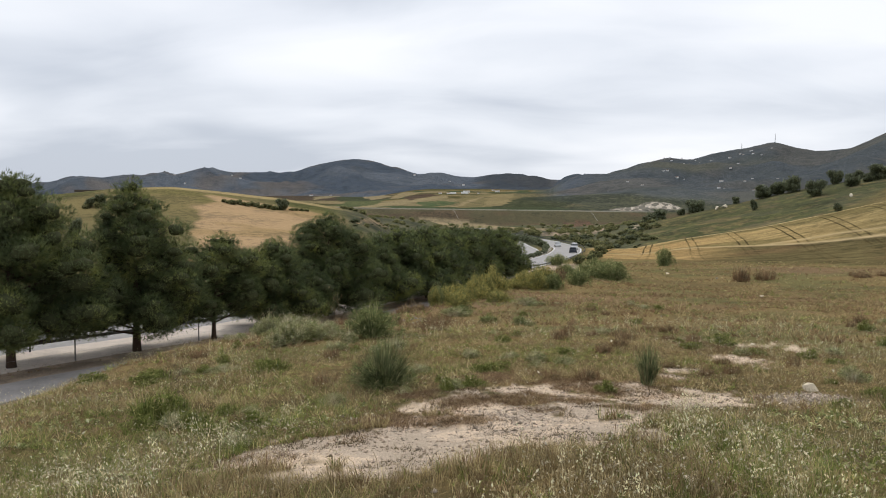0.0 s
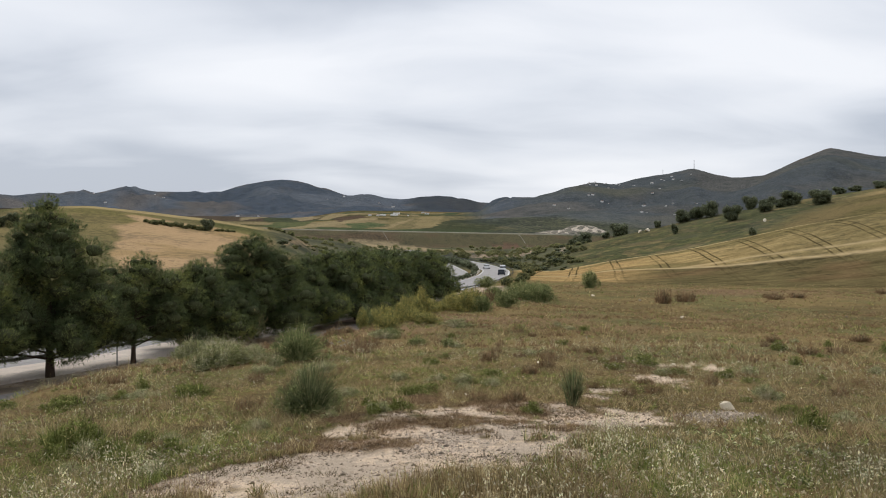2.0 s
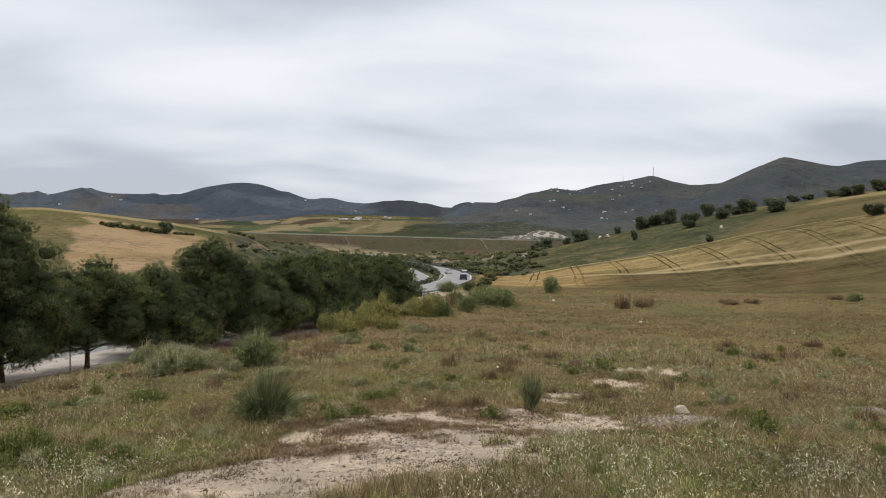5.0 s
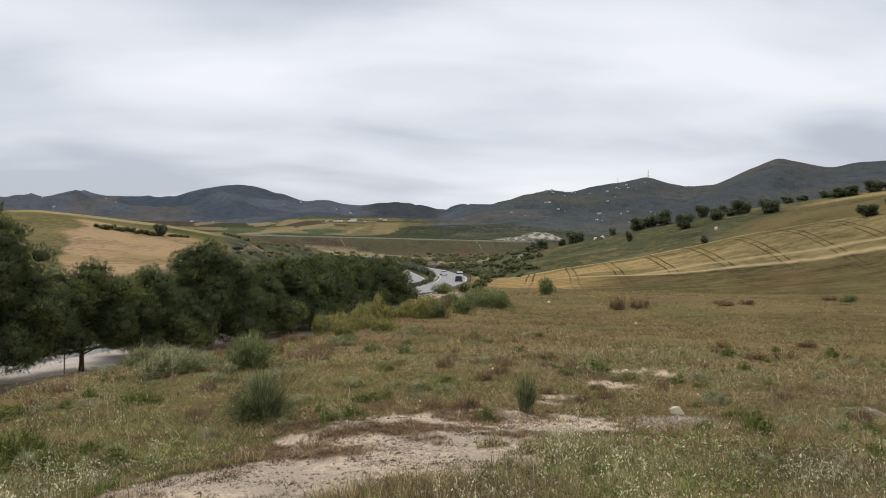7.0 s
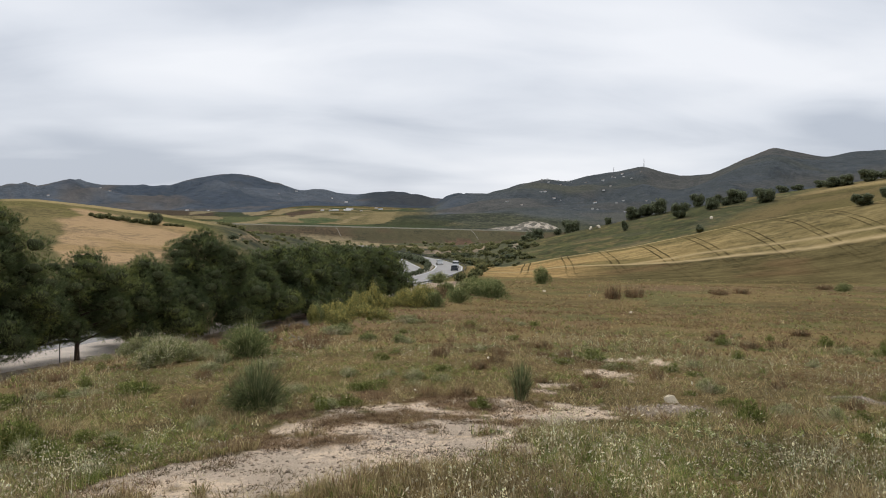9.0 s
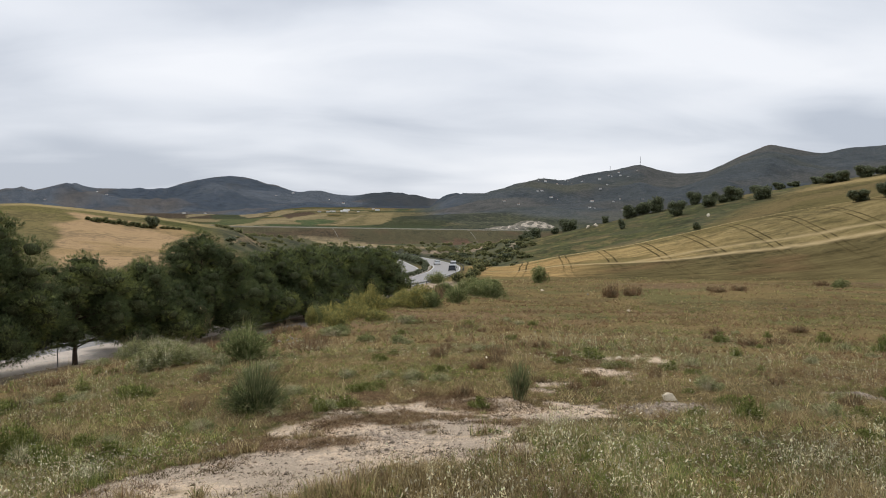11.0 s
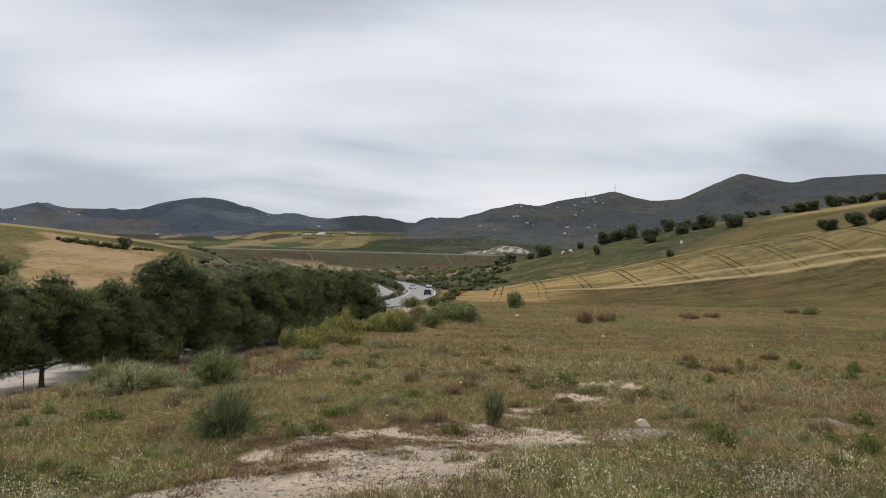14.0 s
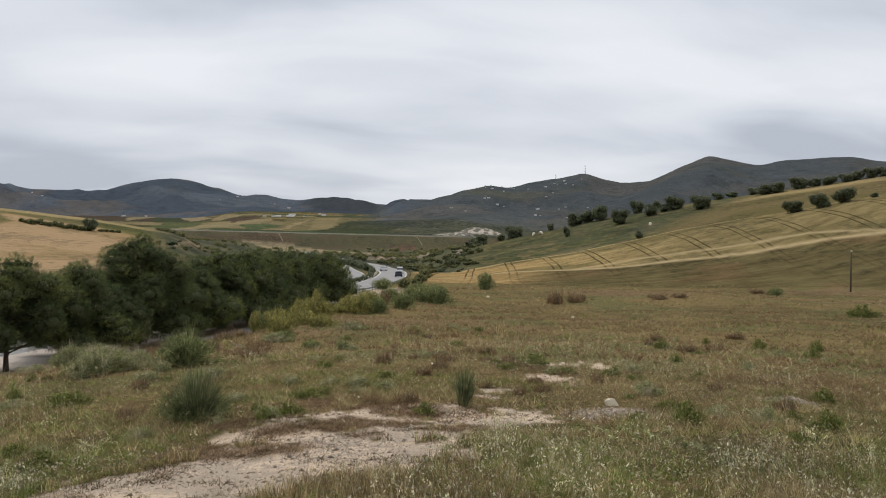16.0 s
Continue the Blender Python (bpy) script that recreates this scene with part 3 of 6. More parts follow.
RIGHT_FIELDS = [
    ((0.085, 0.062, 0.047), [(-55, 1106), (-22, 1233), (-4, 1114), (-40, 937)]),
    ((0.165, 0.14, 0.075), [(26, 1071), (60, 1210), (120, 1291), (186, 1165), (97, 997), (67, 777), (16, 778), (11, 804)]),
    ((0.215, 0.175, 0.095), [(71, 1179), (119, 1280), (70, 850), (39, 778)]),
    ((0.07, 0.095, 0.048), [(-31, 882), (0, 922), (19, 888), (-17, 799)]),
    ((0.25, 0.2, 0.115), [(15, 803), (58, 1044), (52, 1048), (8, 812)]),
    ((0.052, 0.06, 0.036), [(97, 997), (166, 1119), (188, 991), (103, 754), (46, 757)]),
]
LOWER_FIELDS = [
    ((0.25, 0.2, 0.125), [(-24, 666), (-5, 668), (37, 661), (82, 566), (71, 491), (27, 552), (-5, 644), (-14, 662)]),
    ((0.27, 0.2, 0.125), [(-31, 271), (-36, 467), (-28, 385), (-28, 263)]),
    ((0.29, 0.225, 0.165), [(52, 423), (109, 517), (88, 412), (65, 393), (49, 388)]),
    ((0.12, 0.075, 0.055), [(103, 665), (128, 665), (110, 569), (93, 583)]),
    ((0.3, 0.25, 0.19), [(103, 419), (102, 402), (77, 302), (70, 288), (78, 321)]),
]


def inside(x, y, corners):
    """1 within a field's corners, 0 outside."""
    odd = np.zeros(np.shape(x), bool)
    for (x0, y0), (x1, y1) in zip(corners, corners[1:] + corners[:1]):
        odd ^= ((y0 > y) != (y1 > y)) & (x < (x1 - x0) * (y - y0) / (y1 - y0 + 1e-9) + x0)
    return odd.astype(float)


def lerp(a, b, t):
    return a + (np.asarray(b, float) - a) * t[..., None]


def land_cover(x, y, z):
    d, az = np.hypot(x, y), np.degrees(np.arctan2(x, y))
    xc, zr, c = road_at(y)
    u = (x - xc) * c
    n1, n2, n3 = fbm(x, y, 18, 4, 51), fbm(x, y, 4, 3, 52), fbm(x, y, 120, 3, 53)
    wheat, scrub = np.zeros_like(d), np.zeros_like(d)
    col = np.zeros(d.shape + (3,)) + (0.155, 0.118, 0.058)
    # the rough field: rusty, straw and green drifts
    col = lerp(col, (0.150, 0.106, 0.064), sm(0.0, 0.35, n1))
    col = lerp(col, (0.105, 0.105, 0.048), sm(0.05, 0.4, n2 - 0.3 * n1) * 0.7)
    # near ground darkened: shade between the grass blades put into its colour
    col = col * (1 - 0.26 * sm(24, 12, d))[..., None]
    col = lerp(col, (0.46, 0.37, 0.285), bare(x, y) * (d < 40))
    col = lerp(col, (0.17, 0.115, 0.07), matted(x, y) * (d < 40) * 0.75)
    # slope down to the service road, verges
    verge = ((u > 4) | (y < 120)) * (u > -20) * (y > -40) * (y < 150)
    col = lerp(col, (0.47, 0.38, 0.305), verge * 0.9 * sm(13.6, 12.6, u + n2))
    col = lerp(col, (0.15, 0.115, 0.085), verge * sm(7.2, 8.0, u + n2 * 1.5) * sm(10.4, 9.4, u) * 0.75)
    # valley bottom
    v = sm(190, 260, d + n1 * 40)
    col = lerp(col, (0.092, 0.090, 0.055), v)
    col = lerp(col, (0.060, 0.066, 0.040), v * sm(0.0, 0.3, n1 + n2 * 0.5))
    # left hill: green, with a tan stubble field
    lh = sm(150, 190, d) * (1 - sm(560, 640, d)) * sm(-6, -9, az) * (u < -25)
    col = lerp(col, (0.080, 0.082, 0.036), lh)
    col = lerp(col, (0.112, 0.100, 0.052), lh * sm(0.0, 0.3, n1 + n3))
    stub = sm(-17.6, -16.9, az + n1 * 2.2) * sm(-6.5, -7.5, az) * sm(170, 180, d) * (1 - sm(288, 296, d + n1 * 8 + (az + 12) * 3))
    col = lerp(col, (0.30, 0.212, 0.125), lh * stub)
    col = lerp(col, (0.23, 0.165, 0.085), lh * stub * sm(0.02, 0.25, fbm(x * 0.5, y, 12, 3, 62)) * 0.7)
    pale = sm(0.05, 0.25, fbm(x, y, 90, 3, 61)) * sm(200, 260, d)
    col = lerp(col, (0.24, 0.185, 0.085), lh * (1 - stub) * pale * 0.3)
    strip = lh * sm(316, 322, d + n1 * 6) * (1 - sm(352, 360, d))
    col = lerp(col, (0.30, 0.235, 0.125), strip * 0.8 * sm(-26, -18, az))
    # wheat on the right-hand slope
    edge = 146 + n1 * 8 + 26 * sm(19, 12, az)
    wh = sm(edge, edge + 3, d) * sm(10.2, 11, az + n2 * 0.2) * (1 - sm(D_WHEAT - 1, D_WHEAT + 1, d)) * (az < 80)
    band = 182 + 18 * sm(26, 15, az) + 8 * sm(30, 42, az)
    gold = sm(band - 2, band + 3, d + n2 * 3)
    wcol = lerp(np.zeros_like(col) + (0.098, 0.081, 0.040), (0.108, 0.078, 0.041), sm(0.0, 0.3, n1))
    wcol = lerp(wcol, (0.262, 0.195, 0.092), gold)
    wcol = lerp(wcol, (0.178, 0.142, 0.070), gold * sm(21, 33, az))
    wcol = lerp(wcol, (0.275, 0.19, 0.088), sm(22, 16, az) * sm(edge, edge + 12, d))
    wcol = lerp(wcol, (0.122, 0.102, 0.048), gold * sm(0.0, 0.2, fbm(x * 0.6 + y * 0.25, y, 14, 4, 66)) * 0.8)
    wcol = lerp(wcol, (0.40, 0.31, 0.165), sm(D_WHEAT - 5, D_WHEAT - 2, d))
    col = lerp(col, (0, 0, 0), wh) + wcol * wh[..., None]
    wheat = wh
    # green slope with trees, and a second stubble field above
    up = sm(D_WHEAT - 1, D_WHEAT + 1, d) * (1 - sm(520, 620, d)) * sm(9.5, 11, az) * (az < 90)
    gcol = lerp(np.zeros_like(col) + (0.085, 0.088, 0.042), (0.122, 0.104, 0.052), sm(-0.05, 0.3, n1 + 0.6 * n2))
    gcol = lerp(gcol, (0.058, 0.062, 0.032), sm(0.02, 0.22, n2) * 0.75)
    gcol = lerp(gcol, (0.17, 0.135, 0.07), sm(0.16, 0.3, n2 * 0.6 - n1 * 0.5) * 0.7)
    gcol = lerp(gcol, (0.092, 0.094, 0.058), sm(15.5, 13, az + n2) * 0.8)
    tan2 = sm(25, 30, az + (d - D_WHEAT) * -0.09 + n1) * (1 - sm(315, 330, d + n1 * 10))
    gcol = lerp(gcol, (0.130, 0.103, 0.053), tan2)
    gcol = lerp(gcol, (0.10, 0.088, 0.040), tan2 * sm(0.0, 0.25, fbm(x * 0.5, y, 16, 3, 67)) * 0.7)
    gcol = lerp(gcol, (0.28, 0.215, 0.11), tan2 * sm(296, 308, d) * 0.8)
    col = lerp(col, (0, 0, 0), up) + gcol * up[..., None]
    scrub = np.maximum(scrub, up * (1 - tan2) * 0.5)
    # the terrace face
    face = sm(652, 658, y) * (1 - sm(684, 690, y)) * sm(-400, -300, x)
    col = lerp(col, (0.088, 0.078, 0.048), face * (0.75 + 0.5 * n1))
    col = lerp(col, (0.105, 0.075, 0.052), face * sm(0.0, 0.2, fbm(x * 0.2, y, 10, 3, 63)) * 0.7)
    scrub = np.maximum(scrub, face * 0.2)
    for tone, corners in LOWER_FIELDS:
        col = lerp(col, tone, inside(x + n2 * 5, y + n1 * 6, corners) * (0.85 + 0.4 * n2))
    # farmland beyond: strips of stubble, green crops and olive rows
    farm = sm(690, 700, y) * (1 - sm(1750, 1900, d)) * (az > -60) * (az < 80)
    xs, yy = x + 0.5 * (y - 700) + n1 * 22, y - 0.10 * x + n1 * 26 + 20 * np.sin(x / 70)
    row = np.floor(yy / 62)
    cell = np.floor(xs / (90 + 70 * lattice(row, row * 1.7, 2)) + 3.3 * row)
    r = lattice(cell, row, 5)
    fcol = np.zeros_like(col) + (0.085, 0.080, 0.040)
    fcol = lerp(fcol, (0.20, 0.165, 0.095), (r > 0.70).astype(float))
    fcol = lerp(fcol, (0.065, 0.082, 0.045), (r < 0.20).astype(float))
    fcol = lerp(fcol, (0.15, 0.118, 0.055), ((r > 0.33) & (r < 0.52)).astype(float))
    hedge = np.minimum(np.abs(yy / 62 - np.round(yy / 62)) * 62, 40)
    fcol = lerp(fcol, (0.045, 0.050, 0.028), sm(7, 3, hedge) * sm(-0.1, 0.15, n1) * 0.8)
    fcol = lerp(fcol, (0.088, 0.092, 0.062), sm(6, 9, az + n3 * 6))
    fcol = lerp(fcol, (0.075, 0.060, 0.045), sm(1000, 1200, d + n1 * 60) * sm(-2, -6, az))
    for tone, corners in LEFT_FIELDS + RIGHT_FIELDS:
        fcol = lerp(fcol, tone, inside(x + n2 * 5, y + n1 * 10, corners) * (0.9 + 0.4 * n2))
    col = lerp(col, (0, 0, 0), farm) + fcol * 0.85 * farm[..., None]
    scrub = np.maximum(scrub, farm * sm(5.5, 8.5, az + n3 * 4))
    heap = np.exp(-(((x - 203) / 26) ** 2 + ((y - 735) / 20) ** 2) ** 2)
    heap = np.maximum(heap, np.exp(-(((x - 172) / 21) ** 2 + ((y - 722) / 13) ** 2) ** 2))
    col = lerp(col, (0.30, 0.27, 0.225), sm(0.3, 0.6, heap + n2 * 0.2))
    col = lerp(col, (0.47, 0.42, 0.36), sm(0.3, 0.6, heap + n2 * 0.2) * np.maximum(sm(192, 180, x + n2 * 8), sm(730, 722, y + n2 * 6)) * 0.8)
    # mountains: blue haze put into the base colour, less on the near ridge
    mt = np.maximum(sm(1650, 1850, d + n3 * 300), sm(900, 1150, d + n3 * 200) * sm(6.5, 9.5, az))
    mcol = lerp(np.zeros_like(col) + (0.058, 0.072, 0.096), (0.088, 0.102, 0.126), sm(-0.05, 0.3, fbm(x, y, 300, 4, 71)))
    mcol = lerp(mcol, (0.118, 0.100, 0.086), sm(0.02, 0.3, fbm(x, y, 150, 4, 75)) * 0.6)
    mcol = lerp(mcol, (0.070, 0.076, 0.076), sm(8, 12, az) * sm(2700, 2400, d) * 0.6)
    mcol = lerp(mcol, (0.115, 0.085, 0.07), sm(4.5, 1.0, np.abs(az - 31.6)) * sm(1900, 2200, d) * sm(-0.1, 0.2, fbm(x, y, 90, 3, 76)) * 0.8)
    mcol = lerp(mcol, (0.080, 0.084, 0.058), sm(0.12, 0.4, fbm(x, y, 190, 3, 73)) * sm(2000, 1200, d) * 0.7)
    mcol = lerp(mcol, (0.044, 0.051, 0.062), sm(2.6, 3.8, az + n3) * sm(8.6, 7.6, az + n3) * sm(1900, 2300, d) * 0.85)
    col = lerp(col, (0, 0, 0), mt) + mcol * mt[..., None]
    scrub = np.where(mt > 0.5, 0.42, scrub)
    scrub = np.maximum(scrub, 0.9 * sm(230, 300, d) * (1 - sm(560, 620, d)) * (y > 0) * (1 - up) * (1 - lh))
    return np.clip(col, 0.0, 1.0), wheat, scrub, np.clip(d - band, -40, 60), 9 * sm(21, 27, az) * sm(44, 37, az)


def build_ground():
    ring = np.concatenate([np.exp(np.linspace(math.log(0.8), math.log(110), 210, endpoint=False)),
                           np.exp(np.linspace(math.log(110), math.log(420), 130, endpoint=False)),
                           np.exp(np.linspace(math.log(420), math.log(1500), 150, endpoint=False)),
                           np.exp(np.linspace(math.log(1500), math.log(4900), 60))])
    az = np.radians(np.concatenate([np.arange(-34, 47, 0.12), np.arange(47, 326, 3.0)]))
    D, A = np.meshgrid(ring, az, indexing="ij")
    x, y = D * np.sin(A), D * np.cos(A)
    z = land(x, y)
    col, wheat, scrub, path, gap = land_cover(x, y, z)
    nr, na = D.shape
    i = np.arange(nr * na).reshape(nr, na)
    j = np.roll(i, -1, axis=1)
    q = np.stack([i[:-1], j[:-1], j[1:], i[1:]], -1).reshape(-1, 4)[:, ::-1]
    centre = nr * na
    fan = np.stack([i[0], j[0], np.full(na, centre)], -1)
    tris = np.concatenate([q[:, [0, 1, 2]], q[:, [0, 2, 3]], fan])
    verts = np.concatenate([np.stack([x, y, z], -1).reshape(-1, 3), [[0, 0, float(z[0].mean())]]])
    me = tri_mesh("ground", verts, tris, M_LAND)
    me.polygons.foreach_set("use_smooth", np.ones(len(tris), bool))
    full = np.concatenate([np.concatenate([col.reshape(-1, 3), np.ones((nr * na, 1))], 1), [[*col[0].mean(0), 1]]])
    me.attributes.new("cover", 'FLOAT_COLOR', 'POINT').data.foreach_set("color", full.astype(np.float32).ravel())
    for name, val in (("wheat", wheat), ("scrub", scrub), ("path", path), ("gap", gap)):
        me.attributes.new(name, 'FLOAT', 'POINT').data.foreach_set("value", np.append(val.ravel(), 0).astype(np.float32))
    return thing("ground", "rough dry grassland, wheat slopes and far scrub hills", "ground", kind="structure", data=me)


build_ground()


# ---- roads ----


def road_strip(name, label, u0, u1, y0, y1, mat, lift=0.05, category="road", step=3.0, thick=0.05, apart=False):
    vs, fs = [], []
    ys = np.arange(y0, y1 + 0.1, step)
    for y in ys:
        for u, dz in ((u0, -thick), (u0, 0), (u1, 0), (u1, -thick)):
            x, yy, z = road_point(float(y), u - (median_at(float(y)) if apart else 0.0))
            vs.append((x, yy, z + lift + dz))
    for i in range(len(ys) - 1):
        for k in range(3):
            a = 4 * i + k
            fs.append((a, a + 1, a + 5, a + 4)[::-1])
    return thing(name, label, category, kind="structure", data=mesh_of(name, vs, fs, mat))


road_strip("road", "pale two-lane motorway carriageway curving down the valley", -4.2, 3.9, -80, 600, M_CARRIAGEWAY, 0.06)
road_strip("road", "pale opposite motorway carriageway beyond the median", -13.8, -5.8, -80, 600, M_CARRIAGEWAY, 0.06, apart=True)
road_strip("road", "worn grey asphalt service road below the bank", 9.8, 13.2, -60, 90, M_ASPHALT_OLD, 0.07)
VERGE_IN = lambda y: 2.1 + 2.3 * float(sm(100, 140, y))
vs, fs = [], []
for i, y in enumerate(np.arange(-40, 120, 2.0)):
    for u, dz in ((VERGE_IN(y), 0.0), (VERGE_IN(y) + 0.15, 0.10), (6.6, 0.09), (7.4, -0.08)):
        x, yy, z = road_point(float(y), u)
        vs.append((x, yy, z + dz))
    if i:
        fs += [(4 * i - 4 + k, 4 * i - 3 + k, 4 * i + 1 + k, 4 * i + k)[::-1] for k in range(3)]
thing("verge", "wide verge of pale pinkish dirt beside the carriageway", "verge", kind="structure", data=mesh_of("verge", vs, fs, M_DIRT))
for u in (-3.9, 3.6, -6.1, -13.5):
    road_strip("road_marking", "white painted edge line on the carriageway", u - 0.1, u + 0.1, -60, 420, M_PAINT, 0.075,
               "road marking", 3.0, 0.01, u < -5)

# ---- trees ----


def tufts(rng, centres, dirs, size, blades, spread=0.9, width=0.16):
    """Triangles: at each centre some thin blades that point roughly along its direction."""
    n = len(centres)
    c = np.repeat(centres, blades, 0)
    d = np.repeat(dirs, blades, 0) + rng.normal(0, spread, (n * blades, 3))
    d /= np.linalg.norm(d, axis=1, keepdims=True) + 1e-9
    side = np.cross(d, rng.normal(0, 1, d.shape))
    side /= np.linalg.norm(side, axis=1, keepdims=True) + 1e-9
    ln = size * rng.uniform(0.6, 1.3, (len(c), 1))
    a, b = c - side * ln * width, c + side * ln * width
    tip = c + d * ln
    v = np.stack([a, b, tip], 1).reshape(-1, 3)
    return v, np.arange(len(v)).reshape(-1, 3)


def icosphere_arrays():
    bm = bmesh.new()
    bmesh.ops.create_icosphere(bm, subdivisions=2, radius=1.0)
    v = np.array([tuple(q.co) for q in bm.verts])
    f = np.array([[q.index for q in face.verts] for face in bm.faces])
    bm.free()
    return v, f


ICO_V, ICO_F = icosphere_arrays()


def lobe_cores(rng, lobes, k=0.8):
    """Each lobe's dense inside: a lumpy closed form under the needles, coloured as shade."""
    vs, fs = [], []
    for i, (cx, cy, cz, r, rz) in enumerate(lobes):
        lump = 1 + 0.22 * np.sin(ICO_V @ rng.normal(0, 3.5, 3) + rng.uniform(0, 6))
        vs.append(np.array([cx, cy, cz]) + ICO_V * lump[:, None] * k * np.array([r, r, rz]))
        fs.append(ICO_F + i * len(ICO_V))
    return np.concatenate(vs), np.concatenate(fs)


def shell_points(rng, lobes, per_area, inner=0.76, outer=1.14):
    """Points on the outer shells of ellipsoid lobes, with outward directions, leaving out what lies deep inside others."""
    pts, nor = [], []
    for cx, cy, cz, r, rz in lobes:
        n = int(per_area * 4 * math.pi * r * rz)
        d = rng.normal(0, 1, (n, 3))
        d /= np.linalg.norm(d, axis=1, keepdims=True)
        lump = 1 + 0.16 * np.sin(d @ rng.normal(0, 4.5, 3) + rng.uniform(0, 6)) + 0.10 * np.sin(d @ rng.normal(0, 9.0, 3))
        p = np.array([cx, cy, cz]) + d * lump[:, None] * rng.uniform(inner, outer, (n, 1)) * np.array([r, r, rz])
        keep = np.ones(n, bool)
        for ox, oy, oz, o, oz2 in lobes:
            if (ox, oy, oz) != (cx, cy, cz):
                keep &= (((p - [ox, oy, oz]) / [o, o, oz2]) ** 2).sum(1) > 0.62
        pts.append(p[keep])
        nor.append(d[keep])
    return np.concatenate(pts), np.concatenate(nor)


def soft(rng, v, f, out, loose=0.55):
    """Turn each blade's face outward, and let it take the light as the lobe's surface does."""
    g = np.cross(v[f[:, 1]] - v[f[:, 0]], v[f[:, 2]] - v[f[:, 0]])
    back = (g * out[f[:, 0]]).sum(1) < 0
    f = f.copy()
    f[back] = f[back][:, [0, 2, 1]]
    vn = out + np.repeat(rng.normal(0, loose, (len(f), 3)), 3, 0)
    return f, vn / (np.linalg.norm(vn, axis=1, keepdims=True) + 1e-9)


def foliage(name, rng, lobes, density, size, blades, spread, width, lift, mat, core=0.8, loose=0.55):
    p, n = shell_points(rng, lobes, density)
    v, f = tufts(rng, p, n + np.array([0, 0, lift]), size, blades, spread, width)
    f, vn = soft(rng, v, f, np.repeat(n, 3 * blades, 0), loose)
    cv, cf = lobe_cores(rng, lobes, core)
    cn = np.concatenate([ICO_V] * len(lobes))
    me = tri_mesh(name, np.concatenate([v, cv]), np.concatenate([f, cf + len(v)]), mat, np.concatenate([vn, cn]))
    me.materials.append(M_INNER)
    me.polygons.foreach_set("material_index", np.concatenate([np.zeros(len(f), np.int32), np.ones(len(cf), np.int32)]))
    return me


def pine_mesh(seed, height, width, first=0.13, limbs=30, taper=1.8, density=58, size=0.2, lean=0.3, skirt=0.75, thin=0.045):
    """An Aleppo pine: a leaning tapered trunk, rising limbs, and billowing clumps of needles along each limb."""
    rng = np.random.default_rng(seed)
    bend = rng.normal(0, lean, 2)
    trunk = [(bend[0] * t * t, bend[1] * t * t, height * 0.9 * t) for t in np.linspace(0, 1, 8)]
    r0 = 0.022 * height
    woods = [tube([(0, 0, -0.25)] + trunk[1:], [r0 * 1.25] + [r0 * (1 - 0.9 * t) for t in np.linspace(0, 1, 8)][1:], 9)]
    lobes = [(bend[0], bend[1], height - 0.5, 0.42, 0.5), (bend[0] * 0.8, bend[1] * 0.8, height - 1.2, 0.6, 0.6)]
    for i in range(limbs):
        s = (i + rng.uniform(0, 1)) / limbs
        env = width / 2 * max(0.08, 1 - s ** taper) ** 0.62 * (0.9 + 0.1 * min(1.0, s / 0.15))
        a = i * 2.4 + rng.uniform(-0.4, 0.4)
        reach = env * rng.uniform(0.66, 1.12)
        z = height * (first + (0.92 - first) * s)
        ax, ay = bend * (z / height) ** 2
        tip = Vector((ax + math.cos(a) * reach, ay + math.sin(a) * reach, z + 0.12 * reach))
        b0 = Vector((ax, ay, max(height * 0.1, z - 0.3 * reach)))
        woods.append(tube([b0, b0.lerp(tip, 0.5) - Vector((0, 0, 0.1)), tip], [r0 * 0.34, r0 * 0.22, r0 * 0.06], 5))
        k = 1 + int(reach / 0.95)
        for j in range(k):
            t = 1 - 0.62 * j / max(1, k)
            p = b0.lerp(tip, t) + Vector(rng.normal(0, 0.16, 3))
            r = rng.uniform(0.66, 1.1) * (0.46 + 0.13 * reach + 0.02 * width)
            p.z = max(p.z, skirt + 0.62 * r)
            lobes.append((p.x, p.y, p.z, r, r * rng.uniform(0.55, 0.8)))
    crown = foliage("crown", rng, lobes, density, size, 7, 0.42, thin, 0.5, M_NEEDLE, 0.54, 0.28)
    wv, wf = join(woods)
    return mesh_of("trunk", wv, wf, M_BARK, True), crown


def tree(kind, label, meshes, at, group, crown_label=""):
    root = thing(kind, label, "tree", group, at)
    part("trunk", meshes[0], root)
    part("crown", meshes[1], root, crown_label)
    return root


def place(x, y, turn=0.0, scale=1.0, sink=0.0):
    return Matrix.Translation((x, y, ground_z(x, y) - sink)) @ Matrix.Rotation(turn, 4, 'Z') @ Matrix.Scale(scale, 4)


PINES = [pine_mesh(1, 10.2, 9.6, 0.15, 42, 1.35, skirt=1.5), pine_mesh(2, 10.2, 7.4, 0.12, 46, 1.1, lean=0.1, skirt=1.05), pine_mesh(3, 6.9, 6.0, 0.22, 30, 2.6, skirt=1.5),
         pine_mesh(4, 6.4, 7.0, 0.08, 30, 2.4), pine_mesh(5, 8.5, 8.6, 0.08, 40, 2.4),
         pine_mesh(6, 6.8, 7.4, 0.08, 28, 2.6, 26, 0.26, thin=0.06), pine_mesh(7, 6.6, 7.6, 0.07, 28, 2.2, 26, 0.26, thin=0.06)]
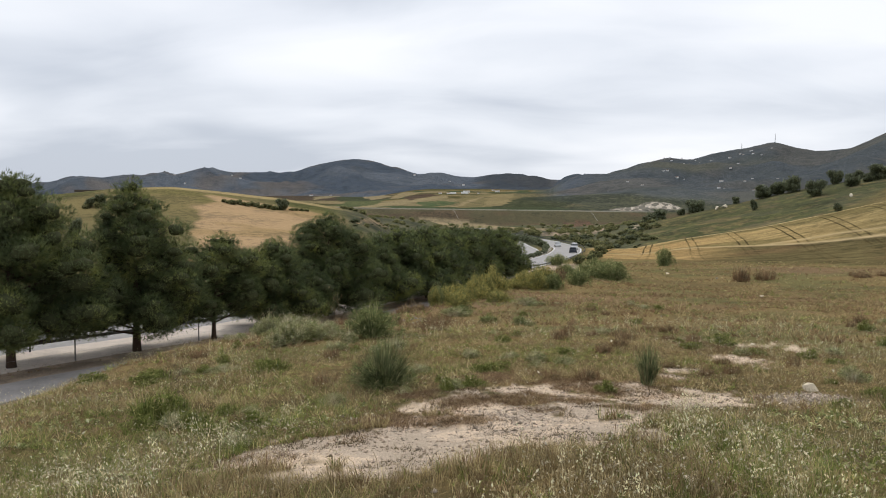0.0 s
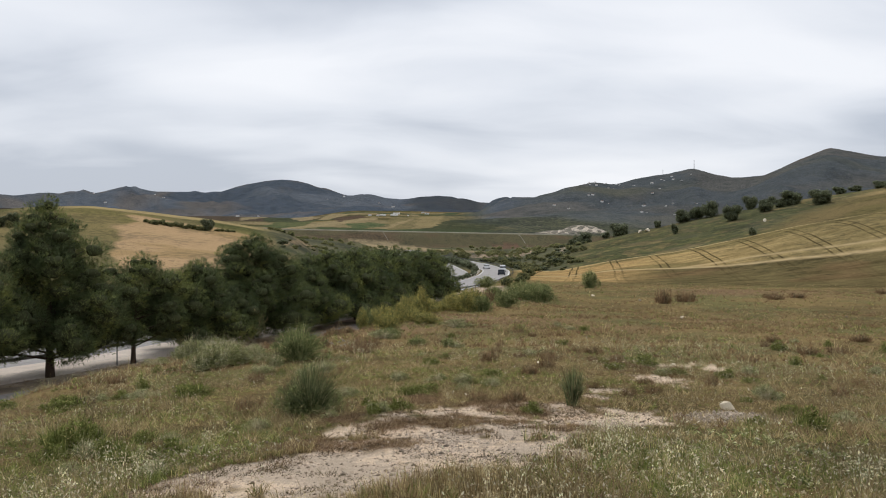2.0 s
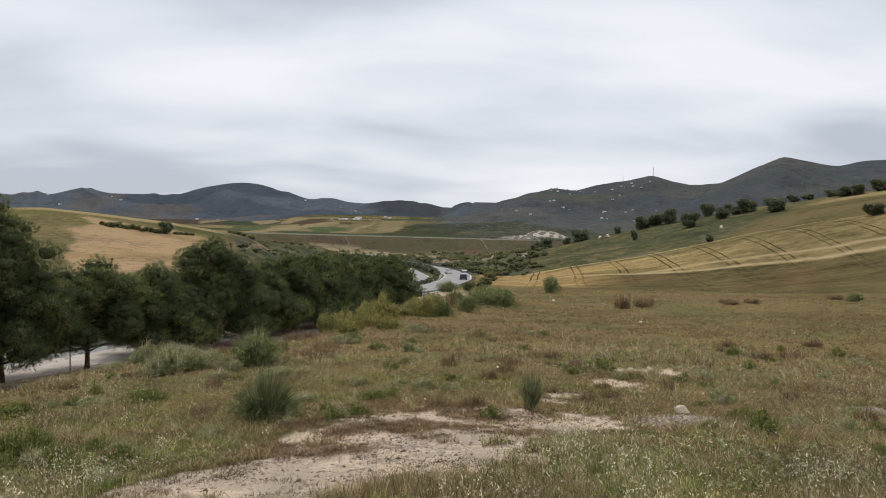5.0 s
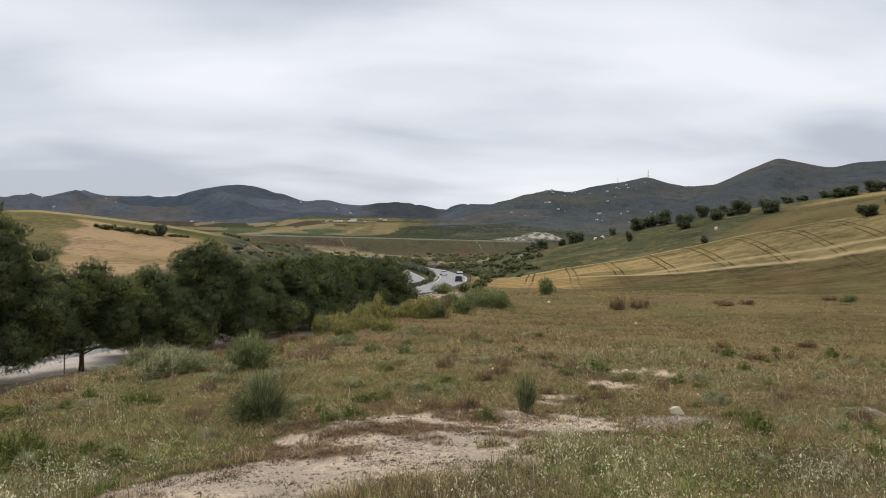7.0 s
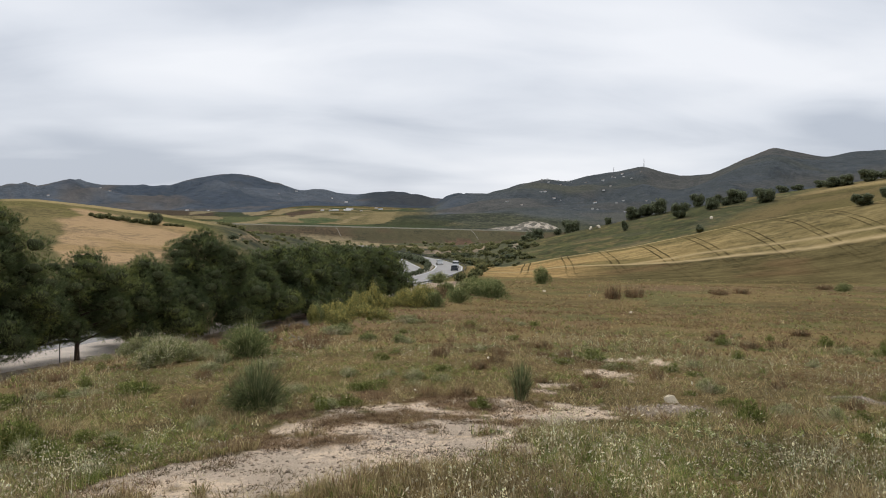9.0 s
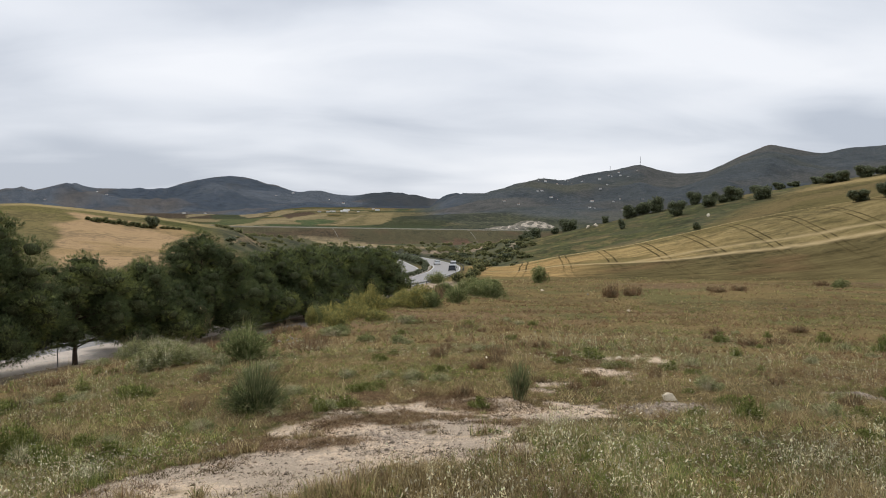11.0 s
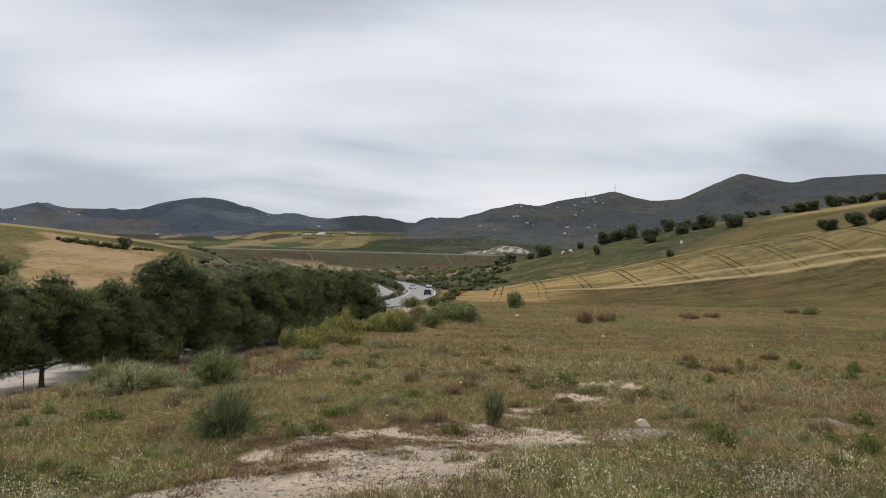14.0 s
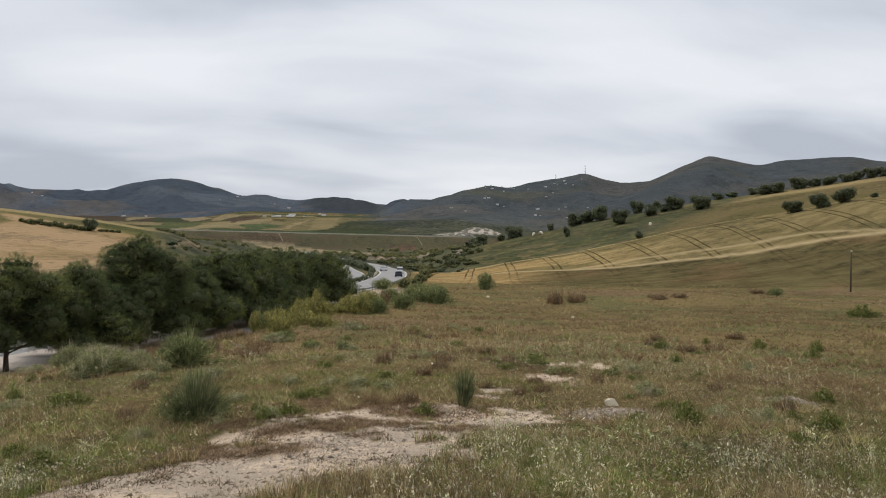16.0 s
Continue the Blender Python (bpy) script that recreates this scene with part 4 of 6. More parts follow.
# distance along the motorway, offset from it, variant, size, turn
ROW = [(59, 7.0, 3, 1.0, 0.4), (66, 6.8, 4, 1.0, 2.6),
       (72, 7.6, 3, 0.95, 4.4), (78, 6.6, 5, 1.06, 5.0), (82.5, 8.0, 6, 1.1, 0.7), (88, 7.0, 5, 1.08, 1.9), (93, 6.2, 6, 1.14, 3.5),
       (98, 6.8, 5, 1.1, 0.9), (103, 7.4, 6, 1.08, 2.2), (108, 6.4, 5, 1.06, 5.5), (112, 4.4, 6, 0.92, 4.1)]
NEAR = [(-22.5, 39.9, 0, 1.0, 0.3), (-18.2, 45.5, 1, 1.0, 1.1), (-15.1, 50.4, 2, 1.0, 2.0)]
for px, py, k, s, turn in NEAR + [(*road_point(y, u)[:2], k, s, turn) for y, u, k, s, turn in ROW]:
    tree("pine_tree", "dark green bushy pine beside the motorway verge", PINES[k], place(px, py, turn, s), "pines along the motorway")

# ---- where the plants and stones stand: x, y, width, height ----
ROUND_BUSHES = [
    (-2.0, 20.7, 1.3, 1.0), (25.18, 88.62, 2.01, 2.28), (56.16, 77.59, 1.53, 1.11), (21.09, 144.68, 3.82, 2.34),
    (-0.37, 32.84, 0.62, 1.02), (5.86, 44.71, 1.03, 0.82), (8.22, 48.02, 1.39, 1.26), (8.59, 54.85, 1.4, 1.28),
    (11.01, 60.44, 1.75, 1.31), (11.69, 58.36, 1.88, 1.24), (12.18, 55.69, 1.8, 1.48), (13.54, 64.08, 2.07, 1.4),
    (12.13, 62.8, 1.62, 1.58), (8.59, 54.85, 1.26, 1.39), (0.6, 27.86, 0.7, 0.36), (1.33, 24.42, 0.56, 0.29),
    (2.17, 22.94, 0.52, 0.3), (6.35, 44.7, 0.8, 1.11),
]
SPIKY_BUSHES = [
    (-0.93, 10.72, 0.88, 0.69),
]
RUSH_BUSHES = [
    (2.7, 10.55, 0.43, 0.57),
]
PALE_BUSHES = [
    (-1.17, 16.64, 0.61, 0.32), (-2.68, 18.68, 0.55, 0.3), (1.54, 13.72, 0.4, 0.26), (-2.49, 19.59, 0.42, 0.42),
    (-5.57, 16.07, 0.49, 0.21), (-2.02, 7.22, 0.37, 0.15), (-2.99, 7.8, 0.23, 0.17), (-2.35, 9.03, 0.33, 0.19),
    (-4.48, 15.41, 0.63, 0.2), (-6.19, 25.99, 0.78, 0.62), (-4.42, 20.37, 0.76, 0.66), (-4.0, 20.57, 0.91, 0.82),
    (-3.55, 21.0, 0.77, 0.61), (-3.46, 22.66, 0.67, 0.51), (-5.46, 26.58, 0.99, 0.73), (-6.03, 26.11, 0.59, 0.85),
    (-4.86, 27.04, 0.79, 0.59), (-3.01, 20.98, 0.62, 0.33), (-6.91, 25.46, 0.77, 0.31), (-2.78, 24.42, 0.71, 0.38),
    (0.28, 26.82, 0.98, 0.36), (3.25, 30.78, 1.13, 0.36),
]
GREEN_BUSHES = [
    (-3.58, 9.32, 0.52, 0.44), (-0.05, 9.7, 0.18, 0.18), (1.97, 9.82, 0.25, 0.16), (6.33, 18.07, 0.78, 0.25),
    (-3.59, 10.03, 0.39, 0.26), (0.77, 12.57, 0.46, 0.18), (0.48, 12.19, 0.32, 0.18), (34.07, 39.08, 1.58, 0.75),
    (1.67, 18.65, 0.35, 0.16), (-3.57, 8.75, 0.39, 0.19), (-7.61, 16.48, 0.6, 0.23), (-1.93, 7.48, 0.38, 0.1),
    (-2.81, 9.6, 0.34, 0.15), (-3.26, 14.0, 0.7, 0.3), (-6.02, 15.72, 0.55, 0.26), (-5.76, 14.93, 0.79, 0.2),
]
DRY_BUSHES = [
    (-1.91, 11.75, 0.4, 0.21), (3.99, 11.99, 0.2, 0.18), (5.95, 13.33, 0.25, 0.28), (3.18, 20.29, 0.3, 0.12),
    (5.15, 18.1, 0.22, 0.16), (1.43, 11.24, 0.33, 0.16), (4.11, 17.9, 0.4, 0.19), (3.68, 13.08, 0.24, 0.14),
    (5.81, 18.32, 0.36, 0.2), (3.98, 17.83, 0.29, 0.16), (3.23, 20.41, 0.26, 0.16), (4.06, 18.25, 0.4, 0.22),
]
FAR_DRY_BUSHES = [
    (22.16, 57.92, 1.26, 1.17), (25.18, 60.92, 1.44, 0.96), (33.0, 61.19, 1.31, 0.4), (-0.42, 22.16, 0.65, 0.35),
    (12.52, 21.54, 0.62, 0.25), (14.05, 22.53, 0.58, 0.25), (33.97, 63.8, 1.37, 0.47), (35.66, 62.54, 1.36, 0.47),
    (68.26, 98.36, 2.09, 0.87), (17.41, 26.46, 0.69, 0.28), (-0.28, 24.61, 0.78, 0.38), (-0.89, 23.86, 0.75, 0.22),
    (-1.56, 29.4, 0.7, 0.34), (-1.05, 30.2, 0.7, 0.3), (7.79, 53.46, 1.02, 1.01), (-1.8, 25.66, 0.59, 0.43),
    (-3.54, 26.05, 0.6, 0.27),
]
BROOM_BUSHES = [
    (10.97, 130.82, 3.82, 2.48), (-0.01, 33.48, 0.85, 0.9), (0.5, 30.37, 0.96, 0.69), (0.38, 34.87, 1.1, 1.03),
    (1.38, 38.09, 1.2, 1.03), (1.48, 38.38, 0.87, 1.26), (2.04, 40.04, 1.01, 1.28), (2.58, 41.74, 0.85, 1.79),
    (3.16, 43.42, 1.1, 1.0), (3.88, 44.36, 1.13, 0.64), (4.72, 46.25, 1.29, 1.03), (5.2, 44.62, 1.42, 1.31),
    (6.34, 49.18, 1.41, 1.16), (4.43, 46.77, 0.77, 0.89), (0.86, 34.16, 0.86, 0.67), (-0.48, 32.62, 0.49, 0.98),
    (1.69, 35.77, 1.13, 0.65), (2.31, 33.4, 1.06, 0.56),
]
SLOPE_TREES = [
    (133.1, 297.0, 10.26, 6.75), (127.5, 266.7, 8.35, 5.52), (147.9, 294.1, 7.16, 5.12), (142.0, 271.4, 7.66, 4.77),
    (154.6, 290.6, 6.44, 3.76), (153.0, 273.9, 9.55, 5.21), (163.1, 286.5, 5.37, 3.08), (153.4, 254.9, 9.7, 4.94),
    (149.0, 273.9, 5.08, 3.23), (108.6, 214.5, 3.4, 2.74), (123.9, 302.8, 9.3, 5.71), (107.6, 270.1, 3.25, 3.66),
    (130.0, 302.5, 7.69, 4.79), (116.1, 309.0, 4.02, 2.88), (127.5, 304.0, 5.02, 3.2),
]
SKYLINE_TREES = [
    (184.6, 261.6, 11.14, 3.99), (187.1, 257.8, 6.92, 3.97), (185.9, 270.7, 6.07, 2.73), (195.4, 257.2, 8.43, 4.36),
    (200.8, 254.6, 7.05, 3.36), (203.8, 250.1, 7.71, 3.01), (207.7, 246.9, 6.31, 3.01), (212.6, 246.5, 7.08, 3.38),
    (215.7, 243.8, 6.37, 3.71), (217.6, 240.4, 6.34, 3.36), (174.9, 278.5, 6.08, 2.73), (180.2, 276.1, 6.09, 2.39),
    (168.5, 283.3, 5.37, 2.74),
]
CREST_BUSHES = [
    (136.7, 182.1, 7.42, 2.83), (140.5, 176.6, 7.36, 3.28), (146.6, 174.2, 7.42, 3.31), (152.7, 171.2, 2.99, 1.19),
]
HEAP_TREES = [
    (183.4, 663.4, 21.67, 12.01), (221.5, 683.6, 21.89, 11.84), (207.8, 678.4, 10.81, 6.19), (95.5, 364.7, 6.51, 2.92),
]
LEFT_BUSHES = [
    (-109.67, 242.23, 4.25, 2.9), (-107.3, 244.05, 5.04, 3.49), (-55.73, 270.41, 6.02, 3.61), (-88.71, 187.92, 3.93, 3.93),
]
HEDGE_BUSHES = [
    (-76.35, 271.35, 2.66, 1.13), (-74.27, 269.66, 4.07, 1.32), (-72.22, 267.97, 3.83, 1.51), (-71.56, 271.52, 3.67, 1.73),
    (-69.6, 270.15, 3.45, 1.12), (-67.66, 268.79, 3.22, 1.31), (-66.84, 271.97, 3.05, 1.53), (-64.81, 270.23, 2.83, 1.72),
    (-62.8, 268.49, 2.6, 1.1), (-61.92, 271.65, 4.05, 1.32), (-59.85, 269.53, 3.81, 1.5), (-57.87, 267.77, 3.58, 1.69),
    (-56.93, 270.9, 3.42, 1.11), (-53.32, 273.1, 2.43, 1.01), (-51.93, 275.21, 2.44, 1.02), (-50.59, 277.68, 2.46, 1.03),
    (-49.15, 279.81, 2.48, 1.03), (-106.66, 240.2, 3.06, 1.72), (-110.56, 240.31, 2.69, 1.54),
]
STONES = [
    (4.83, 10.32, 0.23, 0.12), (1.51, 5.04, 0.22, 0.08), (0.59, 6.33, 0.1, 0.05), (-1.72, 5.3, 0.18, 0.03),
    (16.73, 40.97, 0.29, 0.13), (7.12, 18.04, 0.17, 0.08), (9.32, 11.58, 0.16, 0.11), (19.71, 68.47, 0.41, 0.21),
    (107.3, 305.5, 2.6, 1.4), (110.5, 304.5, 3.2, 1.4), (126.2, 241.2, 1.6, 1.3),
    (3.64, 17.19, 0.13, 0.06), (3.88, 13.1, 0.07, 0.04),
]
RUBBLE = [
    (21.93, 62.44, 0.29, 0.19), (7.14, 25.75, 0.12, 0.08), (27.32, 42.73, 0.22, 0.15), (-1.73, 26.73, 0.2, 0.1),
    (-1.44, 26.05, 0.24, 0.07), (-0.51, 25.46, 0.13, 0.07), (-0.89, 26.4, 0.19, 0.06), (-1.76, 27.42, 0.15, 0.09),
    (-1.09, 25.31, 0.2, 0.06), (-1.06, 26.46, 0.21, 0.1), (-1.6, 26.61, 0.13, 0.07), (-0.61, 25.14, 0.21, 0.08),
    (-1.65, 26.2, 0.2, 0.07), (-1.2, 26.26, 0.2, 0.08), (-0.97, 25.61, 0.22, 0.06), (-1.16, 26.94, 0.17, 0.06),
    (-0.86, 25.68, 0.21, 0.09), (-0.63, 26.21, 0.23, 0.09), (-0.28, 26.48, 0.12, 0.08),
]
DRY_STALKS = [
    (-3.9, 10.91, 0.07, 0.59), (-3.72, 10.65, 0.07, 0.48), (-4.12, 11.19, 0.07, 0.55), (-3.83, 27.8, 0.14, 1.14),
    (-3.96, 27.69, 0.14, 1.03), (-1.31, 27.27, 0.14, 0.57), (-1.19, 28.23, 0.14, 0.48), (-6.27, 25.93, 0.13, 0.79),
    (-5.87, 26.25, 0.14, 0.78), (-4.33, 27.43, 0.14, 0.49), (-4.59, 27.24, 0.14, 0.58),
]
GRAVEL = [
    (4.43, 9.38, 0.68, 0.01), (8.15, 10.83, 0.45, 0.01),
]


def crown_tree(seed, height, width, lobes_n=15, density=4.2, size=0.42, leaf=None):
    """A broad evergreen of the hillside, with a short forked trunk."""
    rng = np.random.default_rng(seed)
    woods = [tube([(0, 0, -0.3), (0.1, 0, height * 0.25), (0, 0.1, height * 0.55)], [0.3, 0.24, 0.12], 6)]
    lobes = []
    for i in range(lobes_n):
        a, s = rng.uniform(0, 2 * math.pi), rng.uniform(0, 1) ** 0.6
        zz = rng.uniform(0.22, 0.82) * height
        reach = width * 0.36 * s * (1.1 - abs(zz / height - 0.5))
        r = width * rng.uniform(0.12, 0.25)
        tip = (math.cos(a) * reach, math.sin(a) * reach, zz)
        lobes.append((*tip, r, r * 0.75))
        woods.append(tube([(0, 0, height * 0.22), tip], [0.14, 0.05], 4))
    crown = foliage("crown", rng, lobes, density * 1.6, size, 4, 0.6, 0.28, 0.3, leaf or M_OLIVE, 0.8, 0.3)
    wv, wf = join(woods)
    return mesh_of("trunk", wv, wf, M_BARK, True), crown


OAKS = [crown_tree(s, 5.0, 8.0) for s in (11, 12, 13)]
THICKETS = [crown_tree(s, 4.0, 8.0, 11, 0.7, 1.15, M_SCRUB) for s in (14, 15, 16)]
THICK_OAKS = [crown_tree(s, 4.6, 8.0, 11, 0.7, 1.15) for s in (17, 18, 19)]


def put_oaks(rows, label, group, seed, squash=1.0, kinds=OAKS):
    rng = random.Random(seed)
    for x, y, w, h in rows:
        m = Matrix.Translation((x, y, ground_z(x, y) - 0.1)) @ Matrix.Rotation(rng.uniform(0, 6.28), 4, 'Z') @ \
            Matrix.Diagonal((w / 10.6, w / 10.6, h / 5.2 * squash, 1))
        tree("evergreen_oak", label, rng.choice(kinds), m, group)


put_oaks(SLOPE_TREES, "dark rounded evergreen oak on the green slope", "trees on the green slope", 1)
put_oaks(SKYLINE_TREES, "dark rounded evergreen oak along the skyline of the hill", "trees on the hill's skyline", 2)
put_oaks(CREST_BUSHES, "low dark bush between the two stubble fields", "bushes between the fields", 3, 1.1)
put_oaks(HEAP_TREES, "dark evergreen tree near the gravel heap", "trees near the gravel heap", 4)
put_oaks(LEFT_BUSHES, "dark bush in the hedge across the stubble hill", "bushes on the stubble hill", 5, 1.1)
put_oaks(HEDGE_BUSHES, "low olive-green bush in the hedge across the stubble hill", "bushes on the stubble hill", 6, 1.2, THICKETS)

# scrub over the valley floor: the nearer bushes one by one, the rest together
vr = random.Random(9)


def valley_spot(d0, d1, az0, az1):
    d, az = vr.uniform(d0, d1), radians(vr.uniform(az0, az1))
    x, y = d * math.sin(az), d * math.cos(az)
    xc, zr, c = road_at(y)
    return x, y, d, math.degrees(az), (x - float(xc)) * float(c)


def bush_matrix(x, y, k):
    return Matrix.Translation((x, y, ground_z(x, y) - 0.1)) @ Matrix.Rotation(vr.uniform(0, 6.28), 4, 'Z') @ \
        Matrix.Diagonal((k, k, k * vr.uniform(0.6, 1.0), 1))


spots = []
while len(spots) < 330:
    x, y, d, az, u = valley_spot(235, 645, -7.5, 14.5)
    if -22 < u < 7 and y < 600 or vr.random() > 0.5 + 1.3 * float(fbm(x, y, 45, 2, 77)):
        continue
    spots.append((d, x, y, vr.uniform(0.16, 0.42) * (1.0 if y < 420 else 1.4)))
while len(spots) < 520:
    x, y, d, az, u = valley_spot(165, 560, 8.5, 15.5)
    if u < 8 or (d < 242 and az > 11.2) or vr.random() > 0.75 + 1.2 * float(fbm(x, y, 40, 2, 78)):
        continue
    spots.append((d, x, y, vr.uniform(0.18, 0.48)))
spots.sort()
for d, x, y, k in spots[:220]:
    tree("valley_bush", "low olive-green bush among the valley scrub", vr.choice(THICKETS if vr.random() < 0.7 else THICK_OAKS),
         bush_matrix(x, y, k), "scrub bushes in the valley")
far_v, far_f, count = [], [], 0
for d, x, y, k in spots[220:]:
    me = vr.choice(THICKETS)[1]
    co, ix = np.empty(len(me.vertices) * 3, np.float32), np.empty(len(me.loops), np.int32)
    me.vertices.foreach_get("co", co)
    me.loops.foreach_get("vertex_index", ix)
    m = np.array(bush_matrix(x, y, k))
    far_v.append(co.reshape(-1, 3) @ m[:3, :3].T + m[:3, 3])
    far_f.append(ix.reshape(-1, 3) + count)
    count += len(me.vertices)
thing("valley_scrub", "olive-green scrub spread over the far valley floor", "scrub", kind="stuff",
      data=tri_mesh("valley_scrub", np.concatenate(far_v), np.concatenate(far_f), M_SCRUB))
# oleander clumps in the median and along the verge
for y in range(150, 420, 4):
    for u in (-5.0, 8.5):
        if vr.random() < (0.85 if u < 0 else 0.35):
            wide = float(sm(215, 240, y))
            off = -vr.uniform(0.3, 0.6) * median_at(float(y)) if u < 0 else vr.uniform(-0.3, 0.8)
            x, yy, z = road_point(float(y) + vr.uniform(-2, 2), u + off)
            k = vr.uniform(0.15, 0.22) + wide * vr.uniform(0.08, 0.24) if u < 0 else vr.uniform(0.22, 0.42)
            m = Matrix.Translation((x, yy, z - 0.05)) @ Matrix.Rotation(vr.uniform(0, 6.28), 4, 'Z') @ Matrix.Diagonal((k, k, k * 1.2, 1))
            tree("roadside_bush", "dark oleander clump beside the carriageway", vr.choice(THICKETS if u > 0 else THICK_OAKS), m, "oleander clumps along the motorway")

# ---- shrubs of the rough field ----


def stems_mesh(name, seed, n, spread, upright, mat, seg_w=0.012, base=0.25, droop=0.0):
    """A shrub one metre wide and high: thin curved stems that fan out from the base."""
    rng = np.random.default_rng(seed)
    a = rng.uniform(0, 2 * math.pi, n)
    r0 = np.sqrt(rng.uniform(0, 1, n)) * base
    out = np.abs(rng.normal(0, spread, n)).clip(0, 1.25)
    h = rng.uniform(0.3, 1.0, n) ** 0.8 * (1 - 0.35 * out ** 2) * upright * rng.choice([0.85, 1.0, 1.15], n)
    b = np.stack([np.cos(a) * r0, np.sin(a) * r0, np.zeros(n) - 0.02], 1)
    dirs = np.stack([np.cos(a), np.sin(a), np.zeros(n)], 1)
    mid = b + dirs * (out * 0.32)[:, None] * (0.5 - base * 0.5) * 2 + np.array([0, 0, 0.62]) * h[:, None]
    tip = b + dirs * (out * 0.5)[:, None] * 1.7 * (0.5 - base * 0.3) + np.array([0, 0, 1.0 - droop]) * h[:, None] + rng.normal(0, 0.03, (n, 3))
    side = np.stack([-np.sin(a + 0.7), np.cos(a + 0.7), np.zeros(n)], 1) * seg_w
    v = np.stack([b - side, b + side, mid + side * 0.9, mid - side * 0.9, tip], 1).reshape(-1, 3)
    o = np.arange(n)[:, None] * 5
    t = np.concatenate([o + [0, 1, 2], o + [0, 2, 3], o + [3, 2, 4]], 1).reshape(-1, 3)
    return tri_mesh(name, v, t, mat)


def dome_mesh(name, seed, n, reach, mat, w=0.004, wide=0.52):
    """A dome one metre wide and high of thin stems that spring from one heart."""
    rng = np.random.default_rng(seed)
    a, th = rng.uniform(0, 2 * math.pi, n), reach * rng.uniform(0, 1, n) ** 0.6
    ln = rng.uniform(0.55, 1.0, n) * rng.choice([0.9, 1.0, 1.18], n)
    out = np.stack([np.sin(th) * np.cos(a), np.sin(th) * np.sin(a), np.cos(th)], 1)
    tip = out * np.array([wide, wide, 1.0]) * ln[:, None] + rng.normal(0, 0.02, (n, 3))
    base = np.stack([np.cos(a), np.sin(a), np.zeros(n)], 1) * (rng.uniform(0, 0.2, n) * np.sin(th))[:, None] - np.array([0, 0, 0.02])
    mid = base * 0.45 + tip * 0.55 + np.array([0, 0, 0.07])
    side = np.cross(out, rng.normal(0, 1, (n, 3)))
    side *= w / (np.linalg.norm(side, axis=1, keepdims=True) + 1e-9)
    v = np.stack([base - side, base + side, mid + side, mid - side, tip], 1).reshape(-1, 3)
    o = np.arange(n)[:, None] * 5
    t = np.concatenate([o + [0, 1, 2], o + [0, 2, 3], o + [3, 2, 4]], 1).reshape(-1, 3)
    nor = np.repeat(out + np.array([0, 0, 0.25]), 5, 0)
    g = np.cross(v[t[:, 1]] - v[t[:, 0]], v[t[:, 2]] - v[t[:, 0]])
    back = (g * nor[t[:, 0]]).sum(1) < 0
    t[back] = t[back][:, [0, 2, 1]]
    return tri_mesh(name, v, t, mat, nor / np.linalg.norm(nor, axis=1, keepdims=True))


def leafy_mesh(name, seed, mat, lobes_n=16, density=230, size=0.14, width=0.032, top=0.8, wild=0.5):
    rng = np.random.default_rng(seed)
    lobes = []
    for i in range(lobes_n):
        a, s = rng.uniform(0, 2 * math.pi), rng.uniform(0, 1) ** 0.5
        zz = rng.uniform(0.18, top) * (1 - 0.45 * s)
        lobes.append((math.cos(a) * 0.42 * s, math.sin(a) * 0.42 * s, zz, rng.uniform(0.08, 0.18), rng.uniform(0.10, 0.2)))
    p, n = shell_points(rng, lobes, density)
    keep = p[:, 2] > 0
    v, f = tufts(rng, p[keep], n[keep] * 0.6 + np.array([0, 0, 0.9]), size, 4, wild, width)
    f, vn = soft(rng, v, f, np.repeat(n[keep] + np.array([0, 0, 0.3]), 12, 0), 0.5)
    return tri_mesh(name, v, f, mat, vn)


